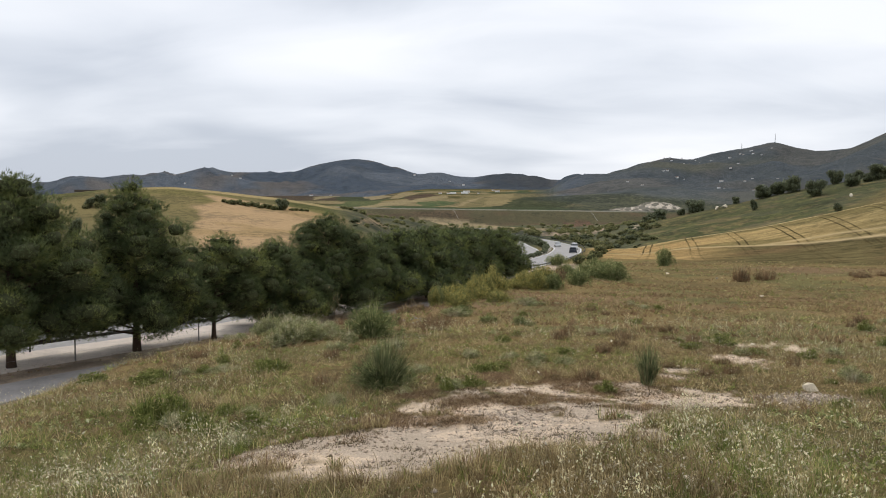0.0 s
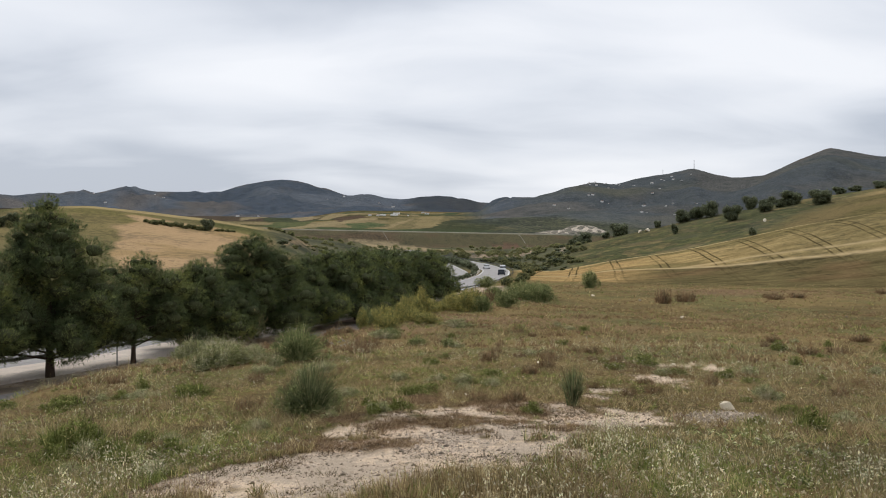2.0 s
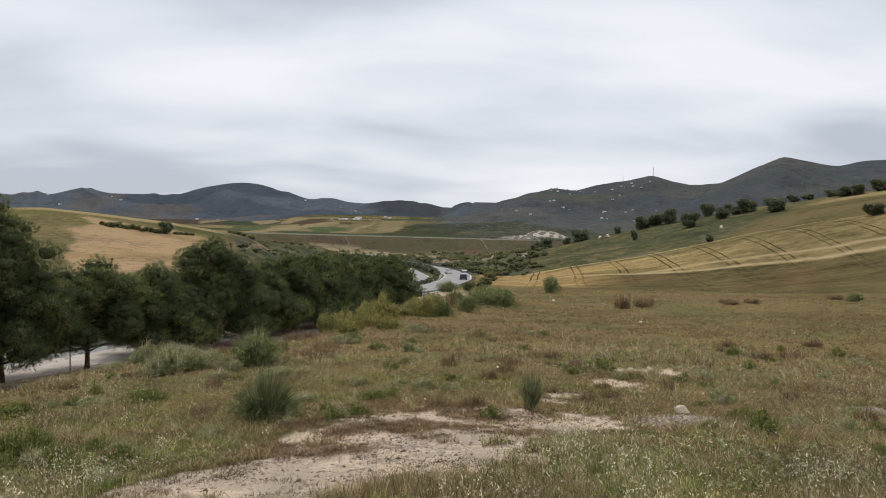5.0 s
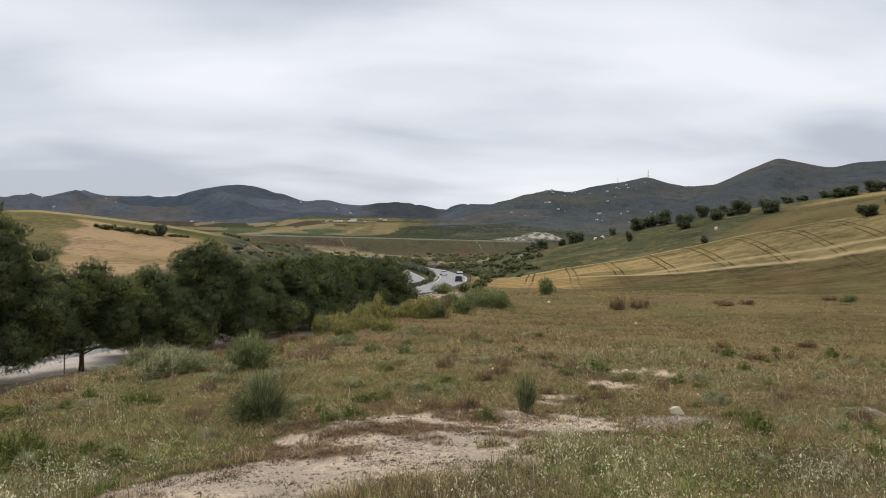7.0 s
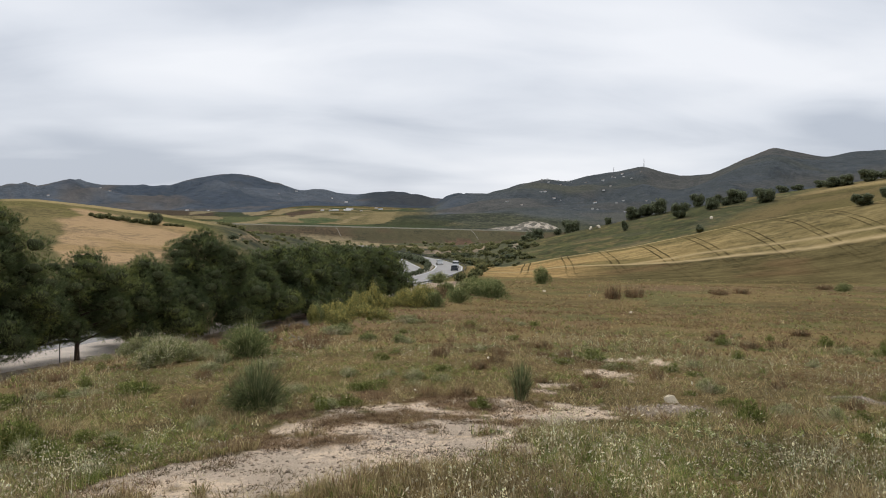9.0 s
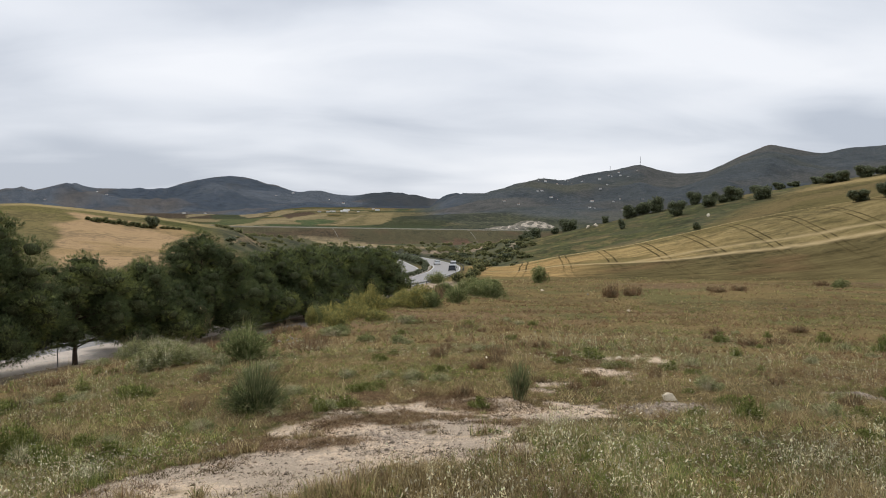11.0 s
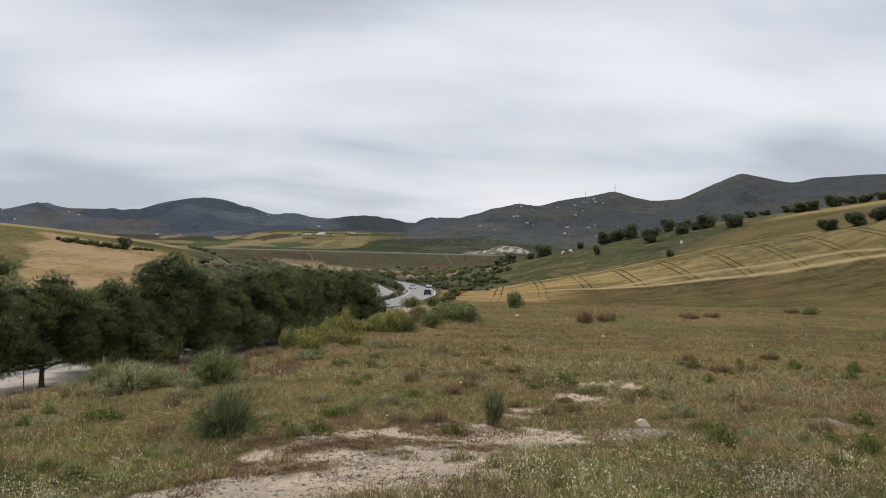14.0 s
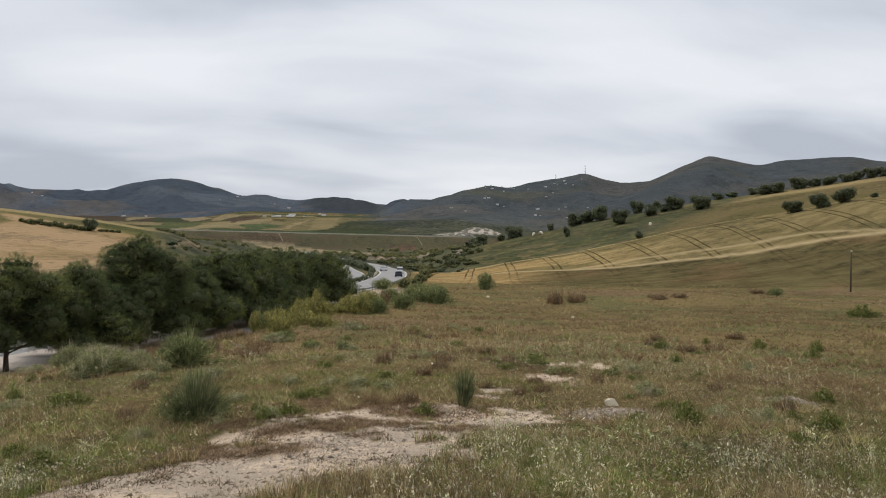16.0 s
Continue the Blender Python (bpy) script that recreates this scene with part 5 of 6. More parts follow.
SHRUB_KINDS = {
    "round": ([leafy_mesh("foliage", s, M_SHRUB, 18, 260, 0.09, 0.07, 0.82, 0.9) for s in (1, 2, 3)], [dome_mesh("stem_tuft", 4, 900, 1.4, M_SHRUB, 0.004)],
              "rounded grey-green wild shrub in dry grass", "shrub"),
    "spiky": ([leafy_mesh("foliage", 51, M_SHRUB, 16, 260, 0.08, 0.05, 0.6, 1.0)], [dome_mesh("stem_tuft", 52, 2600, 1.45, M_RUSH, 0.0035)],
              "dense grey-green broom shrub with fine upright stems", "shrub"),
    "rush": ([dome_mesh("blade_tuft", 5, 700, 0.95, M_RUSH, 0.006, 0.6)], [dome_mesh("stem_tuft", 6, 120, 1.2, M_DRY, 0.005, 0.6)],
             "upright grey-green rush tussock on bare soil", "tussock"),
    "pale": ([leafy_mesh("foliage", s, M_WEED, 18, 300, 0.09, 0.06, 0.8, 0.9) for s in (6, 7, 8)],
             [dome_mesh("seed_tuft", 9, 420, 1.3, M_OAT, 0.003, 0.6)], "pale green weed clump with dry seed heads", "weeds"),
    "green": ([leafy_mesh("foliage", 21, M_GREEN, 12, 170, 0.11, 0.14), leafy_mesh("foliage", 22, M_GREEN, 10, 170, 0.12, 0.14)],
              [stems_mesh("stem_tuft", 23, 260, 0.6, 1.0, M_GREEN, 0.006, 0.35)], "fresh green leafy weed in the grass", "weeds"),
    "dry": ([dome_mesh("twig_mass", 31, 500, 1.35, M_DRYSHRUB, 0.006), leafy_mesh("twig_mass", 32, M_DRYSHRUB, 12, 130, 0.12, 0.06)],
            [stems_mesh("stem_tuft", 33, 200, 0.7, 1.05, M_RUST, 0.010, 0.4)], "brown half-dry low bush in the field", "bush"),
    "broom": ([leafy_mesh("foliage", 41, M_BROOM, 20, 260, 0.08, 0.08, 0.85, 1.0), leafy_mesh("foliage", 42, M_BROOM, 18, 260, 0.08, 0.08, 0.85, 1.0)],
              [dome_mesh("stem_tuft", 43, 900, 1.3, M_BROOM, 0.005)], "broom bush with yellow-green flowering tips on the bank", "shrub"),
}


def put_shrubs(rows, kind, group, seed):
    rng = random.Random(seed)
    main, extra, label, category = SHRUB_KINDS[kind]
    for x, y, w, h in rows:
        m = Matrix.Translation((x, y, ground_z(x, y) - 0.02)) @ Matrix.Rotation(rng.uniform(0, 6.28), 4, 'Z') @ Matrix.Diagonal((w * 1.15, w * 1.15, h * 1.12, 1))
        root = thing("wild_shrub" if kind in ("round", "broom", "spiky") else "weed_clump", label, category, group, m)
        me = rng.choice(main)
        part(me.name.split(".")[0], me, root)
        part(extra[0].name.split(".")[0], extra[0], root)


put_shrubs(ROUND_BUSHES, "round", "rounded shrubs in the field", 51)
put_shrubs(SPIKY_BUSHES, "spiky", "rounded shrubs in the field", 57)
put_shrubs(RUSH_BUSHES, "rush", "rush tussocks", 52)
put_shrubs(PALE_BUSHES, "pale", "pale weed clumps", 53)
put_shrubs(GREEN_BUSHES, "green", "green weeds", 54)
put_shrubs(DRY_BUSHES + FAR_DRY_BUSHES, "dry", "half-dry bushes", 55)
put_shrubs(BROOM_BUSHES, "broom", "broom bushes on the bank", 56)

# small weeds all over the rough field
wr = random.Random(77)
for kind, group, count in (("green", "green weeds", 46), ("dry", "half-dry bushes", 26), ("pale", "pale weed clumps", 34)):
    rows = []
    while len(rows) < count:
        d, a = 8.5 * (34 / 8.5) ** wr.random(), radians(wr.uniform(-20, 40))
        x, y = d * math.sin(a), d * math.cos(a)
        if bare(np.array([x]), np.array([y]))[0] > 0.3 or d > float(np.interp(math.degrees(a), *BROW)):
            continue
        w = wr.uniform(0.14, 0.34) * (1 + d / 60)
        rows.append((x, y, w, w * wr.uniform(0.45, 0.8)))
    put_shrubs(rows, kind, group, 60 + count)

# tall dry stalks on the bank


def stalk(x, y, height, seed):
    rng = random.Random(seed)
    pieces, top = [], height
    lean = rng.uniform(-0.15, 0.15)
    pieces.append(tube([(0, 0, -0.05), (lean * 0.4, 0, top * 0.5), (lean, 0.05, top)], [0.007, 0.006, 0.003], 5))
    heads = []
    for i in range(7):
        t = rng.uniform(0.45, 0.95)
        a, r = rng.uniform(0, 6.28), rng.uniform(0.12, 0.3) * height
        p0 = (lean * t, 0, top * t)
        p1 = (p0[0] + math.cos(a) * r, p0[1] + math.sin(a) * r, p0[2] + r * 0.8)
        pieces.append(tube([p0, p1], [0.004, 0.002], 4))
        heads.append(tube([p1, (p1[0], p1[1], p1[2] + 0.03), (p1[0], p1[1], p1[2] + 0.05)], [0.006, 0.009, 0.004], 5))
    root = thing("dry_stalk", "tall dry branching stalk standing on the bank", "dry weed", "dry stalks on the bank", Matrix.Translation((x, y, ground_z(x, y))))
    v, f = join(pieces + heads)
    part("stem", mesh_of("stem", v, f, M_DRYSHRUB), root)


for i, (x, y, w, h) in enumerate(DRY_STALKS):
    stalk(x, y, h, i)

# ---- stones and gravel ----


def stone_mesh(seed):
    bm = bmesh.new()
    rng = random.Random(seed + 40)
    for i in range(11):
        d = Vector((rng.gauss(0, 1), rng.gauss(0, 1), rng.gauss(0, 1))).normalized() * rng.uniform(0.36, 0.56)
        bm.verts.new((d.x, d.y, max(d.z, -0.22)))
    hull = bmesh.ops.convex_hull(bm, input=list(bm.verts))
    bmesh.ops.delete(bm, geom=list({v for v in hull["geom_interior"] + hull["geom_unused"] if isinstance(v, bmesh.types.BMVert)}), context='VERTS')
    bmesh.ops.bevel(bm, geom=list(bm.edges), offset=0.012, segments=1, affect='EDGES')
    return bm_mesh("stone", bm, M_STONE)


STONE_MESHES = [stone_mesh(i) for i in range(4)]
RUBBLE_MESHES = []
for me in STONE_MESHES:
    copy = me.copy()
    copy.materials[0] = M_RUBBLE
    RUBBLE_MESHES.append(copy)
for i, (x, y, w, h) in enumerate(RUBBLE):
    m = Matrix.Translation((x, y, ground_z(x, y) + h * 0.15)) @ Matrix.Rotation(i * 1.7, 4, 'Z') @ Matrix.Diagonal((w * 0.8, w * 0.55, h * 1.3, 1))
    thing("rubble_stone", "grey rubble stone half sunk in the weeds", "stone", "rubble by the bank", m, data=RUBBLE_MESHES[i % 4])
for i, (x, y, w, h) in enumerate(STONES):
    m = Matrix.Translation((x, y, ground_z(x, y) + h * 0.3)) @ Matrix.Rotation(i * 1.3, 4, 'Z') @ Matrix.Diagonal((w, w * 0.8, h * 1.5, 1))
    thing("stone", "pale limestone block lying on the dry ground", "stone", "loose stones", m, data=STONE_MESHES[i % 4])


def gravel_spread(seed, cx, cy, rx, ry, n, small=0.006, big=0.024, heap=0.10):
    rng = np.random.default_rng(seed)
    a, r = rng.uniform(0, 2 * math.pi, n), np.abs(rng.normal(0, 0.5, n))
    x, y = cx + np.cos(a) * r * rx, cy + np.sin(a) * r * ry
    s = rng.uniform(small, big, n) * (1 + 1.5 * (rng.uniform(0, 1, n) > 0.95))
    z = land(x, y) + heap * np.exp(-((x - cx) / rx) ** 2 * 2 - ((y - cy) / ry) ** 2 * 2)
    octa = np.array([(1, 0, 0), (-1, 0, 0), (0, 1, 0), (0, -1, 0), (0, 0, 0.8), (0, 0, -0.8)], float)
    ft = np.array([(0, 2, 4), (2, 1, 4), (1, 3, 4), (3, 0, 4), (2, 0, 5), (1, 2, 5), (3, 1, 5), (0, 3, 5)])
    jit = rng.uniform(0.6, 1.3, (n, 6, 3))
    v = np.stack([x, y, z], 1)[:, None] + octa * jit * s[:, None, None]
    f = (np.arange(n)[:, None, None] * 6 + ft).reshape(-1, 3)
    return tri_mesh("gravel", v.reshape(-1, 3), f, M_GRAVEL)


for i, (x, y, w, h) in enumerate(GRAVEL):
    thing("gravel", "spread of loose grey gravel on the field", "gravel", kind="stuff", data=gravel_spread(60 + i, x, y, w * 1.0, w * 1.1, 9000 if i == 0 else 1500, 0.004, 0.017, 0.06))
thing("pebbles", "small stones scattered over the bare soil", "pebbles", kind="stuff", data=gravel_spread(70, 0.6, 7.6, 3.2, 3.6, 5000, 0.003, 0.012, 0.0))

# ---- roadside: median barrier, guard rail, wire fence ----


def sweep(name, section, u, y0, y1, mat, step=4.0, lift=0.0):
    """A profile (across, up) swept along the motorway at offset u."""
    vs, fs, k = [], [], len(section)
    ys = np.arange(y0, y1 + 0.1, step)
    for y in ys:
        for du, dz in section:
            x, yy, z = road_point(float(y), (u(float(y)) if callable(u) else u) + du)
            vs.append((x, yy, z + dz + lift))
    for i in range(len(ys) - 1):
        for j in range(k):
            a, b = i * k + j, i * k + (j + 1) % k
            fs.append((a, b, b + k, a + k))
    fs.append(tuple(range(k))[::-1])
    fs.append(tuple(range((len(ys) - 1) * k, len(ys) * k)))
    return mesh_of(name, vs, fs, mat)


barrier = thing("median_barrier", "low weathered concrete barrier between the carriageways", "barrier")
part("barrier_wall", sweep("barrier_wall", [(-0.3, 0.0), (-0.12, 0.25), (-0.08, 0.6), (0.08, 0.6), (0.12, 0.25), (0.3, 0.0)], -5.0, -60, 440, M_PARAPET), barrier)
rail = thing("guard_rail", "galvanised steel guard rail along the motorway edge", "guard rail")
part("rail_beam", sweep("rail_beam", [(0.0, 0.45), (0.04, 0.49), (0.0, 0.54), (0.04, 0.59), (0.0, 0.64), (-0.02, 0.64), (-0.02, 0.45)], lambda y: VERGE_IN(y) + 0.3, -40, 420, M_RAIL), rail)
bm = bmesh.new()
box(bm, 0, 0, 0.25, 0.1, 0.06, 0.78, 0.008)
post_me = bm_mesh("rail_post", bm, M_RAIL)
for y in range(-20, 420, 6):
    x, yy, z = road_point(float(y), VERGE_IN(float(y)) + 0.4)
    ob = part("rail_post", post_me, rail)
    ob.location = (x, yy, z)
fence = thing("wire_fence", "thin wire fence on dark posts along the verge", "fence")
fv, ff = tube([(0, 0, -0.2), (0, 0, 0.8), (0, 0, 1.62)], [0.045, 0.04, 0.04], 6)
fpost = mesh_of("fence_post", fv, ff, M_POST)
for y in range(32, 96, 7):
    x, yy, z = road_point(float(y), 6.9)
    part("fence_post", fpost, fence).location = (x, yy, z)
for h in (0.5, 1.0, 1.5):
    part("fence_wire", sweep("fence_wire", [(-0.004, h), (0.004, h), (0, h + 0.007)], 6.9, 30, 96, M_STEEL, 2.0), fence)

# ---- poles and masts ----
pz = ground_z(93.1, 109.3)
pole = thing("utility_pole", "bare dark wooden utility pole in the field", "pole", at=Matrix.Translation((93.1, 109.3, pz)))
pv, pf = tube([(0, 0, -0.4), (0, 0, 3), (0.03, 0, 6.6)], [0.13, 0.115, 0.09], 10)
part("pole_shaft", mesh_of("pole_shaft", pv, pf, M_POLE, True), pole)
cv, cf = tube([(0.03, 0, 6.55), (0.03, 0, 6.78)], [0.09, 0.06], 8)
part("insulator", mesh_of("insulator", cv, cf, M_WHITEWASH), pole, "small pale insulator cap")


def mast(x, y, height, label):
    """A guyed lattice mast: three legs with cross braces."""
    z = ground_z(x, y)
    root = thing("radio_mast", label, "mast", "masts on the ridge", Matrix.Translation((x, y, z - 1)))
    legs = []
    for k in range(3):
        a = 2 * math.pi * k / 3
        legs.append([(math.cos(a) * r, math.sin(a) * r, zz) for r, zz in ((1.6, 0), (1.0, height * 0.6), (0.25, height))])
        v, f = tube(legs[-1], [0.22, 0.2, 0.15], 5)
        part("mast_leg", mesh_of("mast_leg", v, f, M_MAST), root)
    pieces = []
    for i in range(10):
        t0, t1 = i / 10 * height, (i + 1) / 10 * height
        for k in range(3):
            a, b = 2 * math.pi * k / 3, 2 * math.pi * (k + 1) / 3
            r0, r1 = 1.6 - 1.35 * i / 10, 1.6 - 1.35 * (i + 1) / 10
            pieces.append(tube([(math.cos(a) * r0, math.sin(a) * r0, t0), (math.cos(b) * r1, math.sin(b) * r1, t1)], [0.12, 0.12], 4))
    v, f = join(pieces)
    part("braces", mesh_of("braces", v, f, M_MAST), root)


def at_bearing(az, d):
    return d * math.sin(radians(az)), d * math.cos(radians(az))


mast(*at_bearing(23.05, 2290), 30, "slender steel lattice mast on the ridge")
mast(*at_bearing(20.95, 2290), 24, "slender steel lattice mast on the ridge")
mast(*at_bearing(31.6, 2290), 9, "short steel mast on the highest summit")

# ---- houses ----


def house_parts(w, l, h, roof_h, windows, cover=None):
    bm = bmesh.new()
    box(bm, 0, 0, h / 2 - 0.5, w, l, h + 1)
    wall = bm_mesh("wall", bm, M_WHITEWASH)
    o = 0.3
    vs = [(-w / 2 - o, -l / 2 - o, h), (w / 2 + o, -l / 2 - o, h), (w / 2 + o, l / 2 + o, h), (-w / 2 - o, l / 2 + o, h),
          (-w / 2 - o, 0, h + roof_h), (w / 2 + o, 0, h + roof_h)]
    roof = mesh_of("roof", vs, [(0, 1, 5, 4), (2, 3, 4, 5), (0, 4, 3), (1, 2, 5), (3, 2, 1, 0)], cover or M_ROOFTILE)
    bm = bmesh.new()
    box(bm, 0, -l / 2 - 0.02, 0, 1.1, 0.1, 1.3, 0.02)
    return wall, roof, bm_mesh("window", bm, M_GLASSDARK), [(-w / 2 + (i + 0.5) * w / windows, 0, h * 0.55) for i in range(windows)]


def house(parts, label, group, at, category="house"):
    root = thing("house", label, category, group, at)
    part("wall", parts[0], root)
    part("roof", parts[1], root)
    for p in parts[3]:
        part("window", parts[2], root).location = p


HOUSE_A, HOUSE_B = house_parts(11, 8, 4.5, 0.9, 3), house_parts(16, 8, 6.2, 1.0, 4)
BARN = house_parts(30, 12, 6.0, 1.2, 5, M_WHITEWASH)
hr = random.Random(4)
made = 0
while made < 58:
    az, d = hr.gauss(17.0, 4.5), hr.uniform(1150, 1900)
    if not 9.5 < az < 33 or hr.random() > 0.5 + float(fbm(az * 40, d, 160, 2, 8)) * 2:
        continue
    x, y = at_bearing(az, d)
    k = hr.uniform(0.2, 0.4)
    house(hr.choice((HOUSE_A, HOUSE_A, HOUSE_B)), "small whitewashed farmhouse on the scrub hillside", "white houses on the hills",
          Matrix.Translation((x, y, ground_z(x, y) - 0.3)) @ Matrix.Rotation(hr.uniform(-0.9, 0.9), 4, 'Z') @ Matrix.Scale(k, 4))
    made += 1
for i in range(22):
    az, d = hr.uniform(-28, 9), hr.uniform(2000, 2900)
    x, y = at_bearing(az, d)
    house(hr.choice((HOUSE_A, HOUSE_B)), "tiny whitewashed house below the far mountains", "white houses on the hills",
          Matrix.Translation((x, y, ground_z(x, y) - 0.3)) @ Matrix.Rotation(hr.uniform(-0.9, 0.9), 4, 'Z') @ Matrix.Scale(0.5, 4))
for az, d, k, turn, what in ((0.75, 1230, 0.6, 0.1, BARN), (1.6, 1240, 0.75, -0.15, BARN), (1.75, 1290, 0.7, 0.05, BARN), (-0.2, 1220, 0.6, 0.2, HOUSE_B),
                             (2.6, 1260, 0.6, 0.3, HOUSE_A), (4.0, 1330, 0.9, 0.0, HOUSE_B), (3.7, 1500, 0.9, 0.2, HOUSE_A), (0.4, 1215, 0.6, 0.0, HOUSE_B)):
    x, y = at_bearing(az, d)
    house(what, "white farm building at the edge of the fields", "farm buildings", Matrix.Translation((x, y, ground_z(x, y) - 0.2)) @
          Matrix.Rotation(turn, 4, 'Z') @ Matrix.Scale(k * 0.52, 4), "farm building")
# long dark open shed behind the crest of the stubble hill
sx, sy = at_bearing(-24.4, 430)
sz = ground_z(sx, sy)
shed = thing("open_shed", "long low shed with a dark flat roof behind the hill", "shed", at=Matrix.Translation((sx, sy, sz)) @ Matrix.Rotation(radians(24.4), 4, 'Z'))
top = 430 * math.tan(radians(1.62)) + EYE - sz
bm = bmesh.new()
box(bm, 0, 0, top - 0.5, 13.5, 5, 0.9, 0.05)
part("roof", bm_mesh("roof", bm, M_POLE), shed)
for k in (-6, -2, 2, 6):
    v, f = tube([(k, -2, -0.3), (k, -2, top - 0.9)], [0.12, 0.12], 6)
    part("post", mesh_of("post", v, f, M_POST), shed)

# ---- railway terrace: pale parapet and drainage chutes ----
ys0 = 691.0
vs, fs = [], []
for i, x in enumerate(np.arange(-240, 196, 6.0)):
    z = ground_z(x, ys0) - 0.3
    vs += [(x, ys0, z), (x, ys0, z + 1.15), (x, ys0 + 0.4, z + 1.15), (x, ys0 + 0.4, z)]
    if i:
        a = 4 * i
        fs += [(a - 4, a - 3, a + 1, a), (a - 3, a - 2, a + 2, a + 1), (a - 2, a - 1, a + 3, a + 2)]
thing("parapet", "long pale concrete parapet along the railway terrace", "wall", kind="structure", data=mesh_of("parapet", vs, fs, M_PARAPET))
for x0, x1 in ((8, 16), (129, 134)):
    vs, fs = [], []
    for i in range(12):
        t = i / 11
        x, y = x0 + (x1 - x0) * t, 688 - 31 * t
        z = ground_z(x, y)
        vs += [(x - 0.16, y, z + 0.04), (x + 0.16, y, z + 0.04), (x + 0.16, y, z - 0.3), (x - 0.16, y, z - 0.3)]
        if i:
            a = 4 * i
            fs += [(a - 4, a, a + 1, a - 3), (a - 3, a + 1, a + 2, a - 2), (a - 1, a + 3, a, a - 4)]
    thing("drain_chute", "pale concrete drainage chute down the embankment", "drain", "chutes down the embankment", data=mesh_of("drain_chute", vs, fs, M_CONCRETE))

# ---- vehicles on the motorway ----


def vehicle(name, label, y, u, paint, length, width, height, bonnet, backwards=False):
    x, yy, z = road_point(y, u)
    x2, y2, _ = road_point(y + 1, u)
    head = math.atan2(-(x2 - x), y2 - yy) + (math.pi if backwards else 0)
    root = thing(name, label, name, "vehicles on the motorway", Matrix.Translation((x, yy, z + 0.06)) @ Matrix.Rotation(head, 4, 'Z'))
    bm = bmesh.new()
    box(bm, 0, 0, 0.55, width, length, 0.6, 0.12)
    part("body", bm_mesh("body", bm, paint), root)
    bm = bmesh.new()
    r = bmesh.ops.create_cube(bm, size=1.0, matrix=Matrix.Translation((0, -bonnet / 2, 0.8 + (height - 0.8) / 2)) @ Matrix.Diagonal((width * 0.94, length - bonnet, height - 0.8, 1)))
    for v in r["verts"]:
        if v.co.z > 0.9:
            v.co.x *= 0.84
            v.co.y = -bonnet / 2 + (v.co.y + bonnet / 2) * 0.82
    part("cabin", bm_mesh("cabin", bm, paint), root)
    bm = bmesh.new()
    box(bm, 0, -bonnet / 2, 0.9 + (height - 0.9) * 0.45, width * 0.93, (length - bonnet) * 0.93, (height - 0.9) * 0.5, 0.03)
    part("window", bm_mesh("window", bm, M_GLASSDARK), root)
    for sx in (-1, 1):
        for sy in (-1, 1):
            bm = bmesh.new()
            bmesh.ops.create_cone(bm, cap_ends=True, segments=16, radius1=0.31, radius2=0.31, depth=0.2,
                                  matrix=Matrix.Translation((sx * (width / 2 - 0.08), sy * length * 0.31, 0.31)) @ Matrix.Rotation(math.pi / 2, 4, 'Y'))
            part("wheel", bm_mesh("wheel", bm, M_TYRE), root)


vehicle("van", "white delivery van driving on the pale motorway", 222, 1.8, M_CARWHITE, 4.6, 1.9, 1.9, 0.9)
vehicle("car", "white hatchback driving on the pale motorway", 246, -1.8, M_CARWHITE, 4.2, 1.78, 1.5, 1.1)
vehicle("car", "dark saloon driving on the pale motorway", 200, 1.9, M_CARDARK, 4.4, 1.78, 1.45, 1.2)
vehicle("car", "dark car on the opposite carriageway", 268, -15.0, M_CARDARK, 4.3, 1.78, 1.5, 1.2, True)

# ---- grasses: stuff ----


def scatter(rng, n, d0, d1, keep, az0=-34.0, az1=46.0):
    """Places spread evenly over the field within a stretch of distance, thinned by keep(x, y)."""
    d = np.sqrt(rng.uniform(d0 * d0, d1 * d1, n))
    a = np.radians(rng.uniform(az0, az1, n))
    x, y = d * np.sin(a), d * np.cos(a)
    xc, zr, c = road_at(y)
    u = (x - xc) * c
    ok = (rng.uniform(0, 1, n) < keep(x, y)) & ((u > 13.2) | ((u > 5.4) & (u < 8.6) & (rng.uniform(0, 1, n) < 0.4)))
    return x[ok], y[ok]


def blades(rng, x, y, h, w, lean, fine=True):
    """Grass blades at x, y: bent, tapering, two bends where fine."""
    n = len(x)
    h = h * rng.uniform(0.5, 1.35, n)
    a, b = rng.uniform(0, 2 * math.pi, n), rng.uniform(0, 2 * math.pi, n)
    base = np.stack([x, y, land(x, y) - 0.01], 1)
    side = np.stack([np.cos(a), np.sin(a), np.zeros(n)], 1) * (w * rng.uniform(0.6, 1.4, n))[:, None] / 2
    l = (lean * h * rng.uniform(0.2, 1.3, n))[:, None]
    dr = np.stack([np.cos(b), np.sin(b), np.zeros(n)], 1)
    tip = base + dr * l + np.stack([np.zeros(n), np.zeros(n), h * (1 - 0.25 * min(lean, 1.2))], 1)
    if not fine:
        v = np.stack([base - side, base + side, tip], 1).reshape(-1, 3)
        return v, np.arange(3 * n).reshape(-1, 3)
    mid = base + dr * l * 0.3 + np.stack([np.zeros(n), np.zeros(n), h * 0.6], 1)
    v = np.stack([base - side, base + side, mid + side * 0.8, mid - side * 0.8, tip], 1).reshape(-1, 3)
    o = np.arange(n)[:, None] * 5
    return v, np.concatenate([o + [0, 1, 2], o + [0, 2, 3], o + [3, 2, 4]], 1).reshape(-1, 3)


def clump(x, y, scale, seed):
    return 0.5 + fbm(x, y, scale, 3, seed)


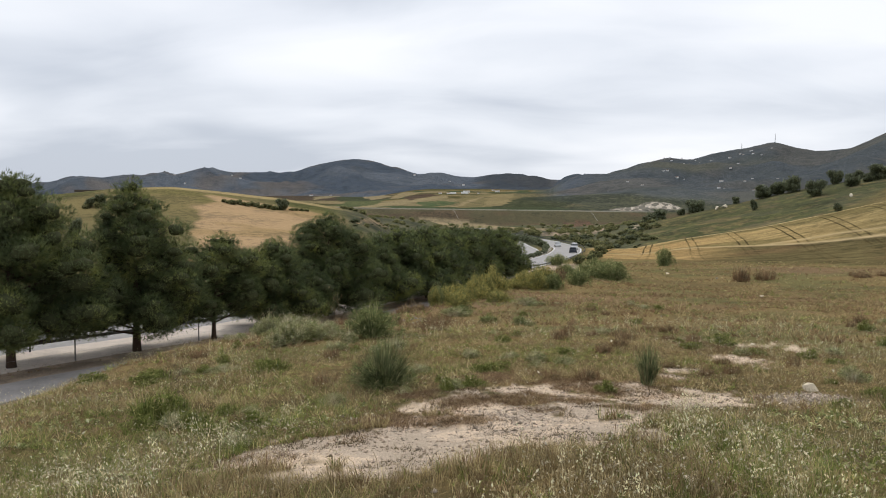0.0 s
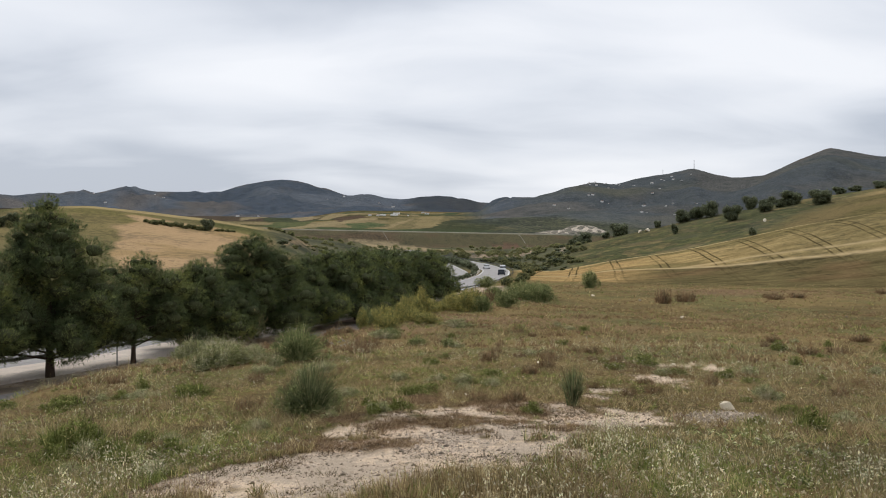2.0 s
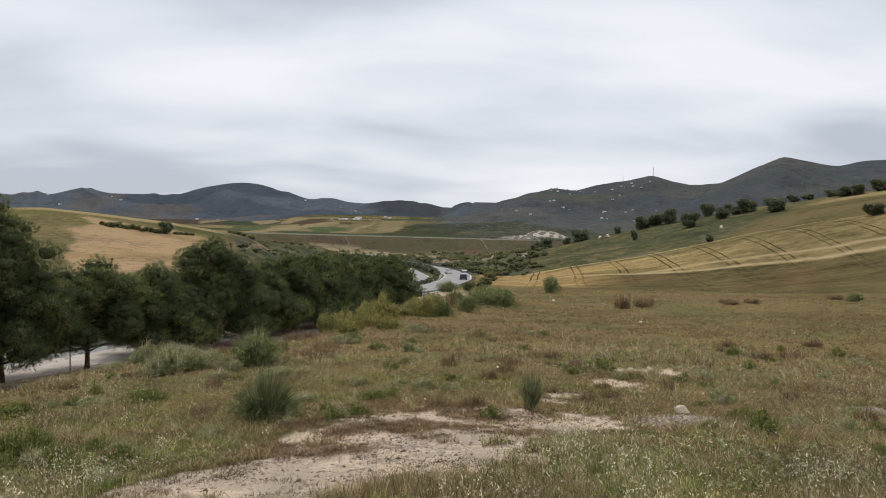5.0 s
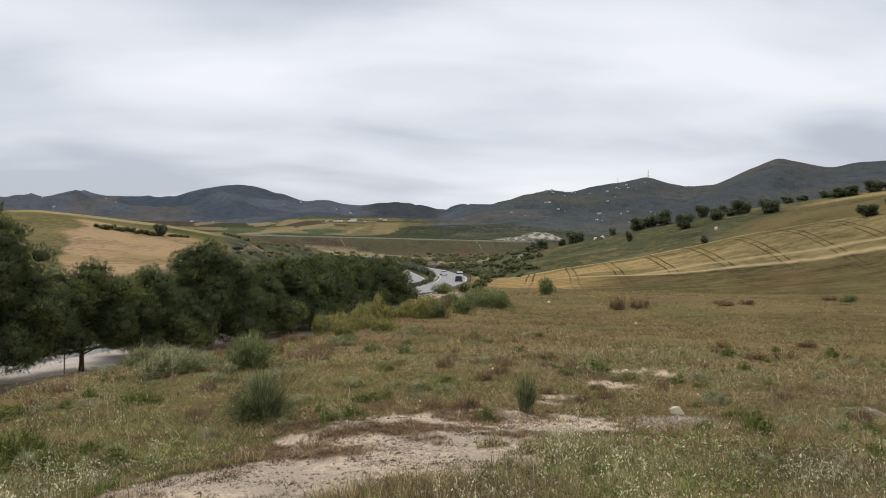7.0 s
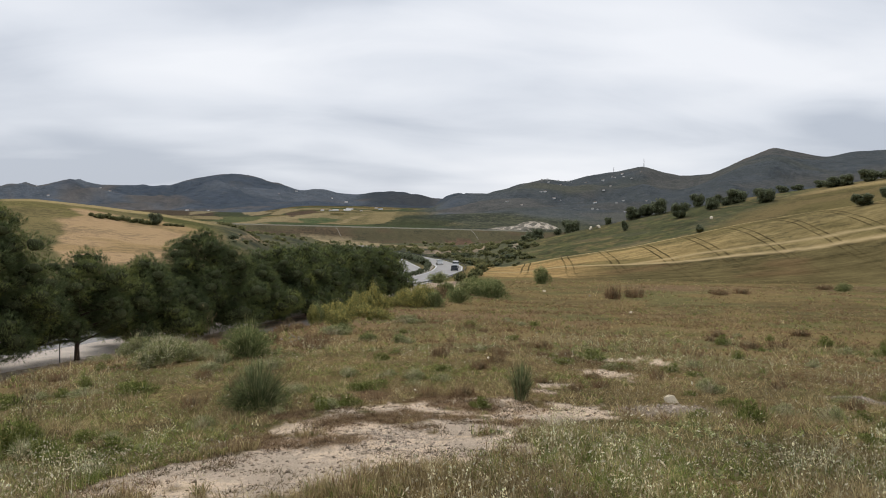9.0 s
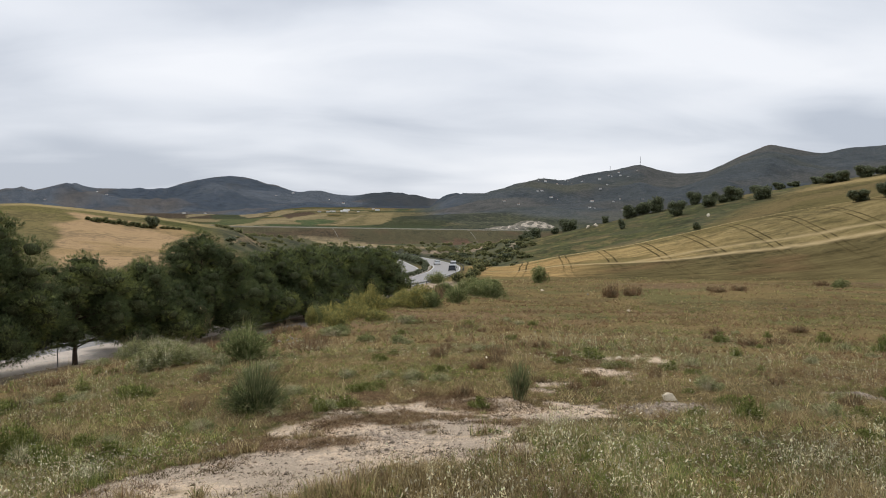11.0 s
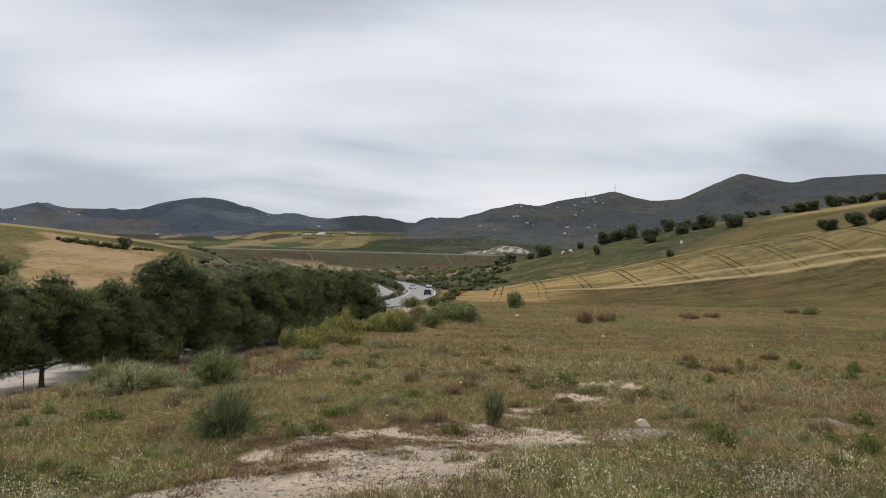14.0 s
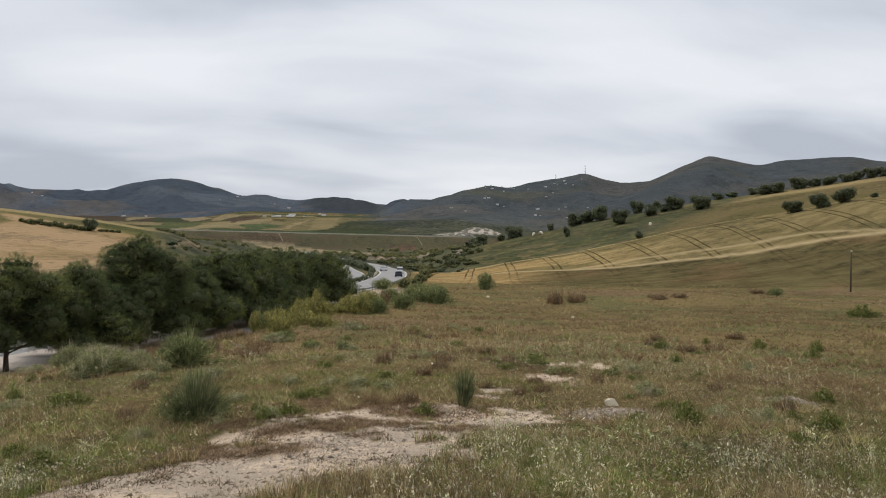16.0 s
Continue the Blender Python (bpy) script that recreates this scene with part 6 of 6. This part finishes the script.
def lush(x, y):
    """Where the grass stays green: by the viewer's feet on the right, and on the left."""
    g = sm(10.0, 6.8, np.hypot(x, y)) * sm(0.5, 2.4, x) + 0.8 * sm(10, 7, np.hypot(x + 3.4, y - 8)) * sm(4.2, 1.0, np.hypot(x + 3.6, y - 8)) \
        + 0.7 * sm(5.2, 4.2, np.hypot(x, y)) + 0.5 * sm(-1.0, -2.4, x) * sm(17, 9, np.hypot(x, y)) \
        + 0.38 * sm(9.5, 12, y) * sm(26, 17, y) * sm(4.5, 1.5, x - 0.12 * y)
    return np.clip(g + 0.9 * fbm(x, y, 2.2, 3, 81), 0, 1)


def rusty(x, y):
    return np.clip(sm(10, 28, y + 0.6 * x) * 0.9 + 1.2 * fbm(x, y, 7, 3, 83), 0, 1)


def grown(x, y):
    return 1 - sm(0.06, 0.45, np.maximum(bare(x, y), 0.8 * matted(x, y)))


GR = np.random.default_rng(20)


def field_grass(name, label, mat, n, d0, d1, keep, h, w, lean, fine, per, low=0.5):
    """Grass in tufts: per blades lean outward from each tuft's heart."""
    cx, cy = scatter(GR, n // per, d0, d1, keep)
    m = len(cx)
    size = GR.lognormal(0, 0.38, m) * (0.5 + 1.1 * np.clip(clump(cx, cy, 0.7 if d1 < 30 else 3.0, 91), 0, 1))
    size = size * (1 - low * sm(0.0, 0.2, bare(cx, cy)))
    a, r = GR.uniform(0, 2 * math.pi, m * per), np.sqrt(GR.uniform(0, 1, m * per)) * h * 0.45
    sz = np.repeat(size, per)
    x, y = np.repeat(cx, per) + np.cos(a) * r * sz, np.repeat(cy, per) + np.sin(a) * r * sz
    v, f = blades(GR, x, y, h * sz, w, lean, fine)
    thing(name, label, "grass", kind="stuff", data=tri_mesh(name, v, f, mat))


# near to far: distances, number, height, blade width, fine shape, blades in a tuft
BANDS = [(2.6, 8.0, 120000, 0.085, 0.0046, True, 12), (8.0, 20.0, 230000, 0.085, 0.008, False, 12), (20.0, 55.0, 190000, 0.12, 0.022, False, 9),
         (55.0, 150.0, 120000, 0.14, 0.04, False, 6)]
for d0, d1, n, h, w, fine, per in BANDS:
    field_grass("green_grass", "patches of fresh green grass between dry growth", M_GREEN, int(n * 1.6), d0, d1,
                lambda x, y: grown(x, y) * (0.12 + 0.75 * lush(x, y)) * np.clip(clump(x, y, 0.7, 92) * 1.5, 0, 1), h * 0.8, w * 1.1, 1.0, fine, per)
    field_grass("dry_grass", "straw-coloured dry grass over the rough field", M_DRY, int(n * 1.25), d0, d1,
                lambda x, y: grown(x, y) * (1 - 0.45 * lush(x, y)) * (1 - 0.6 * rusty(x, y)) * np.clip(clump(x, y, 0.9, 93) * 1.5, 0, 1), h, w, 0.9, fine, per)
    field_grass("rusty_grass", "reddish-brown withered grass over the rough field", M_RUST, n, d0, d1,
                lambda x, y: grown(x, y) * (1 - 0.8 * lush(x, y)) * (0.25 + 0.75 * rusty(x, y)) * np.clip(clump(x, y, 1.1, 94) * 1.5, 0, 1), h * 0.85, w, 0.9, fine, per)


def seed_heads(name, label, n, d0, d1, size, low, high, keep):
    """Small pale seed heads among the grass tips."""
    x, y = scatter(GR, n, d0, d1, keep)
    m = len(x)
    p = np.stack([x, y, land(x, y) + GR.uniform(low, high, m)], 1)
    a = GR.normal(0, 1, (m, 3)) + np.array([0, 0, 0.8])
    a /= np.linalg.norm(a, axis=1, keepdims=True)
    b = np.cross(a, GR.normal(0, 1, (m, 3)))
    b /= np.linalg.norm(b, axis=1, keepdims=True)
    s = size * GR.lognormal(0, 0.4, (m, 1))
    v = np.stack([p - a * s, p + b * s * 0.4, p + a * s, p - b * s * 0.4], 1).reshape(-1, 3)
    o = np.arange(m)[:, None] * 4
    thing(name, label, "seed heads", kind="stuff", data=tri_mesh(name, v, np.concatenate([o + [0, 1, 2], o + [0, 2, 3]], 1).reshape(-1, 3), M_SEED))


def seedy(x, y):
    return grown(x, y) * np.clip(0.3 + 1.6 * fbm(x, y, 1.2, 3, 98), 0.03, 1)


seed_heads("seed_heads", "pale dry seed heads among the grass", 64000, 2.8, 8.0, 0.0085, 0.03, 0.17, seedy)
seed_heads("seed_heads", "pale dry seed heads among the grass", 50000, 8.0, 20.0, 0.011, 0.03, 0.15, seedy)
seed_heads("seed_heads", "pale dry seed heads among the grass", 24000, 20.0, 55.0, 0.013, 0.05, 0.2, seedy)


def oat_plants(name, label, n, d0, d1, keep, height, size, heads):
    """Wild oats: a thin leaning stem that carries drooping spikelets."""
    x, y = scatter(GR, n, d0, d1, keep)
    n = len(x)
    h = height * GR.uniform(0.6, 1.25, n)
    b = GR.uniform(0, 2 * math.pi, n)
    dr = np.stack([np.cos(b), np.sin(b), np.zeros(n)], 1)
    base = np.stack([x, y, land(x, y) - 0.01], 1)
    tip = base + dr * (0.22 * h)[:, None] + np.array([0, 0, 1.0]) * h[:, None]
    side = np.stack([-np.sin(b), np.cos(b), np.zeros(n)], 1) * 0.0016
    v = np.stack([base - side, base + side, tip], 1).reshape(-1, 3)
    f = np.arange(3 * n).reshape(-1, 3)
    t = GR.uniform(0.62, 1.02, (n, heads))
    p = base[:, None] + (tip - base)[:, None] * t[..., None] + GR.normal(0, 0.022, (n, heads, 3)) * (size / 0.022)
    p = p.reshape(-1, 3)
    m = len(p)
    down = np.array([0, 0, -1.0]) + GR.normal(0, 0.55, (m, 3))
    down /= np.linalg.norm(down, axis=1, keepdims=True)
    sd = np.cross(down, GR.normal(0, 1, (m, 3)))
    sd /= np.linalg.norm(sd, axis=1, keepdims=True)
    s = size * GR.uniform(0.7, 1.3, (m, 1))
    v2 = np.stack([p, p + down * s * 0.45 + sd * s * 0.2, p + down * s, p + down * s * 0.45 - sd * s * 0.2], 1).reshape(-1, 3)
    o = np.arange(m)[:, None] * 4 + len(v)
    f2 = np.concatenate([o + [0, 1, 2], o + [0, 2, 3]], 1).reshape(-1, 3)
    thing(name, label, "wild oats", kind="stuff", data=tri_mesh(name, np.concatenate([v, v2]), np.concatenate([f, f2]), M_OAT))


oat_plants("wild_oats", "ripe wild oats with pale drooping heads", 5200, 3.0, 8.5,
           lambda x, y: grown(x, y) * np.clip(0.30 * sm(-0.3, 1.2, x) + 3.6 * fbm(x, y, 0.5, 2, 95) - 0.66, 0, 1), 0.29, 0.025, 10)
oat_plants("wild_oats", "pale seed heads scattered over the rough field", 9000, 8.5, 24,
           lambda x, y: grown(x, y) * np.clip(0.25 + 1.2 * fbm(x, y, 3.0, 2, 96), 0, 1), 0.30, 0.026, 5)
# behind and beside the viewer the field goes on
for name, label, mat, n in (("green_grass", "patches of fresh green grass between dry growth", M_GREEN, 26000), ("dry_grass", "straw-coloured dry grass over the rough field", M_DRY, 26000)):
    gd, ga = np.sqrt(GR.uniform(0.4, 180, n)), GR.uniform(0, 2 * math.pi, n)
    gx, gy = gd * np.sin(ga), gd * np.cos(ga)
    away = (gd < 2.6) | (gy < 0) | (np.abs(gx) > gy * 0.72)
    gx, gy = gx[away], gy[away]
    v, f = blades(GR, gx, gy, np.full(len(gx), 0.10), 0.012, 1.3, False)
    thing(name, label, "grass", kind="stuff", data=tri_mesh(name, v, f, mat))
# low withered mats that break up the edge of the bare soil, and small dark sprigs on it


def sprigs(name, label, n, keep, h, w, r, per, mat):
    cx, cy = scatter(GR, n, 4.0, 16.0, keep, -24.0, 28.0)
    m = len(cx)
    sz = np.repeat(GR.lognormal(0, 0.4, m), per)
    a, q = GR.uniform(0, 2 * math.pi, m * per), np.sqrt(GR.uniform(0, 1, m * per)) * r
    x, y = np.repeat(cx, per) + np.cos(a) * q * sz, np.repeat(cy, per) + np.sin(a) * q * sz
    v, f = blades(GR, x, y, h * sz, w, 1.1, False)
    thing(name, label, "weeds", kind="stuff", data=tri_mesh(name, v, f, mat))


sprigs("withered_mat", "low reddish withered growth creeping over the bare soil", 60000,
       lambda x, y: np.clip(matted(x, y) * 0.9 + 0.35 * sm(0.03, 0.15, bare(x, y)) * sm(0.05, 0.25, fbm(x * 0.6, y * 0.45, 0.55, 4, 99) - 0.11 * bare(x, y)), 0, 1), 0.05, 0.005, 0.05, 14, M_MAT)
sprigs("withered_sprigs", "small dark withered sprigs on the bare soil", 120000,
       lambda x, y: bare(x, y) * np.clip(0.04 + 1.6 * fbm(x, y, 0.3, 3, 97), 0, 1), 0.030, 0.008, 0.022, 6, M_SPRIG)


def lumps(name, label, n, small, big, mat, keep):
    """Loose clods or stones, half sunk, over the soil."""
    x, y = scatter(GR, n, 4.0, 20.0, keep, -24.0, 30.0)
    n = len(x)
    s = small * (big / small) ** (GR.uniform(0, 1, n) ** 2.2)
    octa = np.array([(1, 0, 0), (-1, 0, 0), (0, 1, 0), (0, -1, 0), (0.2, 0.1, 0.75), (0, 0, -0.7)], float)
    ft = np.array([(0, 2, 4), (2, 1, 4), (1, 3, 4), (3, 0, 4), (2, 0, 5), (1, 2, 5), (3, 1, 5), (0, 3, 5)])
    v = np.stack([x, y, land(x, y)], 1)[:, None] + octa * GR.uniform(0.6, 1.35, (n, 6, 3)) * s[:, None, None]
    thing(name, label, name.split("_")[-1], kind="stuff",
          data=tri_mesh(name, v.reshape(-1, 3), (np.arange(n)[:, None, None] * 6 + ft).reshape(-1, 3), mat))


lumps("soil_clods", "crumbled clods of pale soil over the bare ground", 60000, 0.004, 0.026, M_CLOD,
      lambda x, y: bare(x, y) * np.clip(0.35 + 1.6 * fbm(x, y, 0.7, 3, 85), 0, 1))
lumps("small_stones", "small pale and grey stones on the bare ground", 16000, 0.006, 0.03, M_GRAVEL,
      lambda x, y: bare(x, y) * np.clip(0.1 + 1.5 * fbm(x, y, 1.1, 3, 86), 0, 1))


def leaf_rosettes(n, d0, d1, size, leaves):
    """Low broad-leaved weeds among the green grass."""
    cx, cy = scatter(GR, n, d0, d1, lambda x, y: grown(x, y) * np.clip(lush(x, y) - 0.25, 0, 1) * np.clip(0.2 + 2.2 * fbm(x, y, 0.6, 2, 88), 0, 1))
    m = len(cx)
    sz = np.repeat(GR.lognormal(0, 0.35, m), leaves) * size
    a = GR.uniform(0, 2 * math.pi, m * leaves)
    h = GR.uniform(0.2, 1.6, m * leaves) * sz
    root = np.stack([np.repeat(cx, leaves), np.repeat(cy, leaves), land(np.repeat(cx, leaves), np.repeat(cy, leaves)) + h * 0.5], 1)
    out = np.stack([np.cos(a), np.sin(a), np.zeros(len(a))], 1)
    side = np.stack([-np.sin(a), np.cos(a), np.zeros(len(a))], 1) * (sz * 0.28)[:, None]
    mid = root + out * (sz * 0.5)[:, None] + np.array([0, 0, 0.5]) * h[:, None]
    tip = root + out * sz[:, None] + np.array([0, 0, 0.45]) * h[:, None]
    v = np.stack([root, mid + side, tip, mid - side], 1).reshape(-1, 3)
    o = np.arange(len(a))[:, None] * 4
    thing("leafy_weeds", "low broad-leaved green weeds among the grass", "weeds", kind="stuff",
          data=tri_mesh("leafy_weeds", v, np.concatenate([o + [0, 1, 2], o + [0, 2, 3]], 1).reshape(-1, 3), M_WEED))


leaf_rosettes(16000, 2.8, 12.0, 0.028, 9)
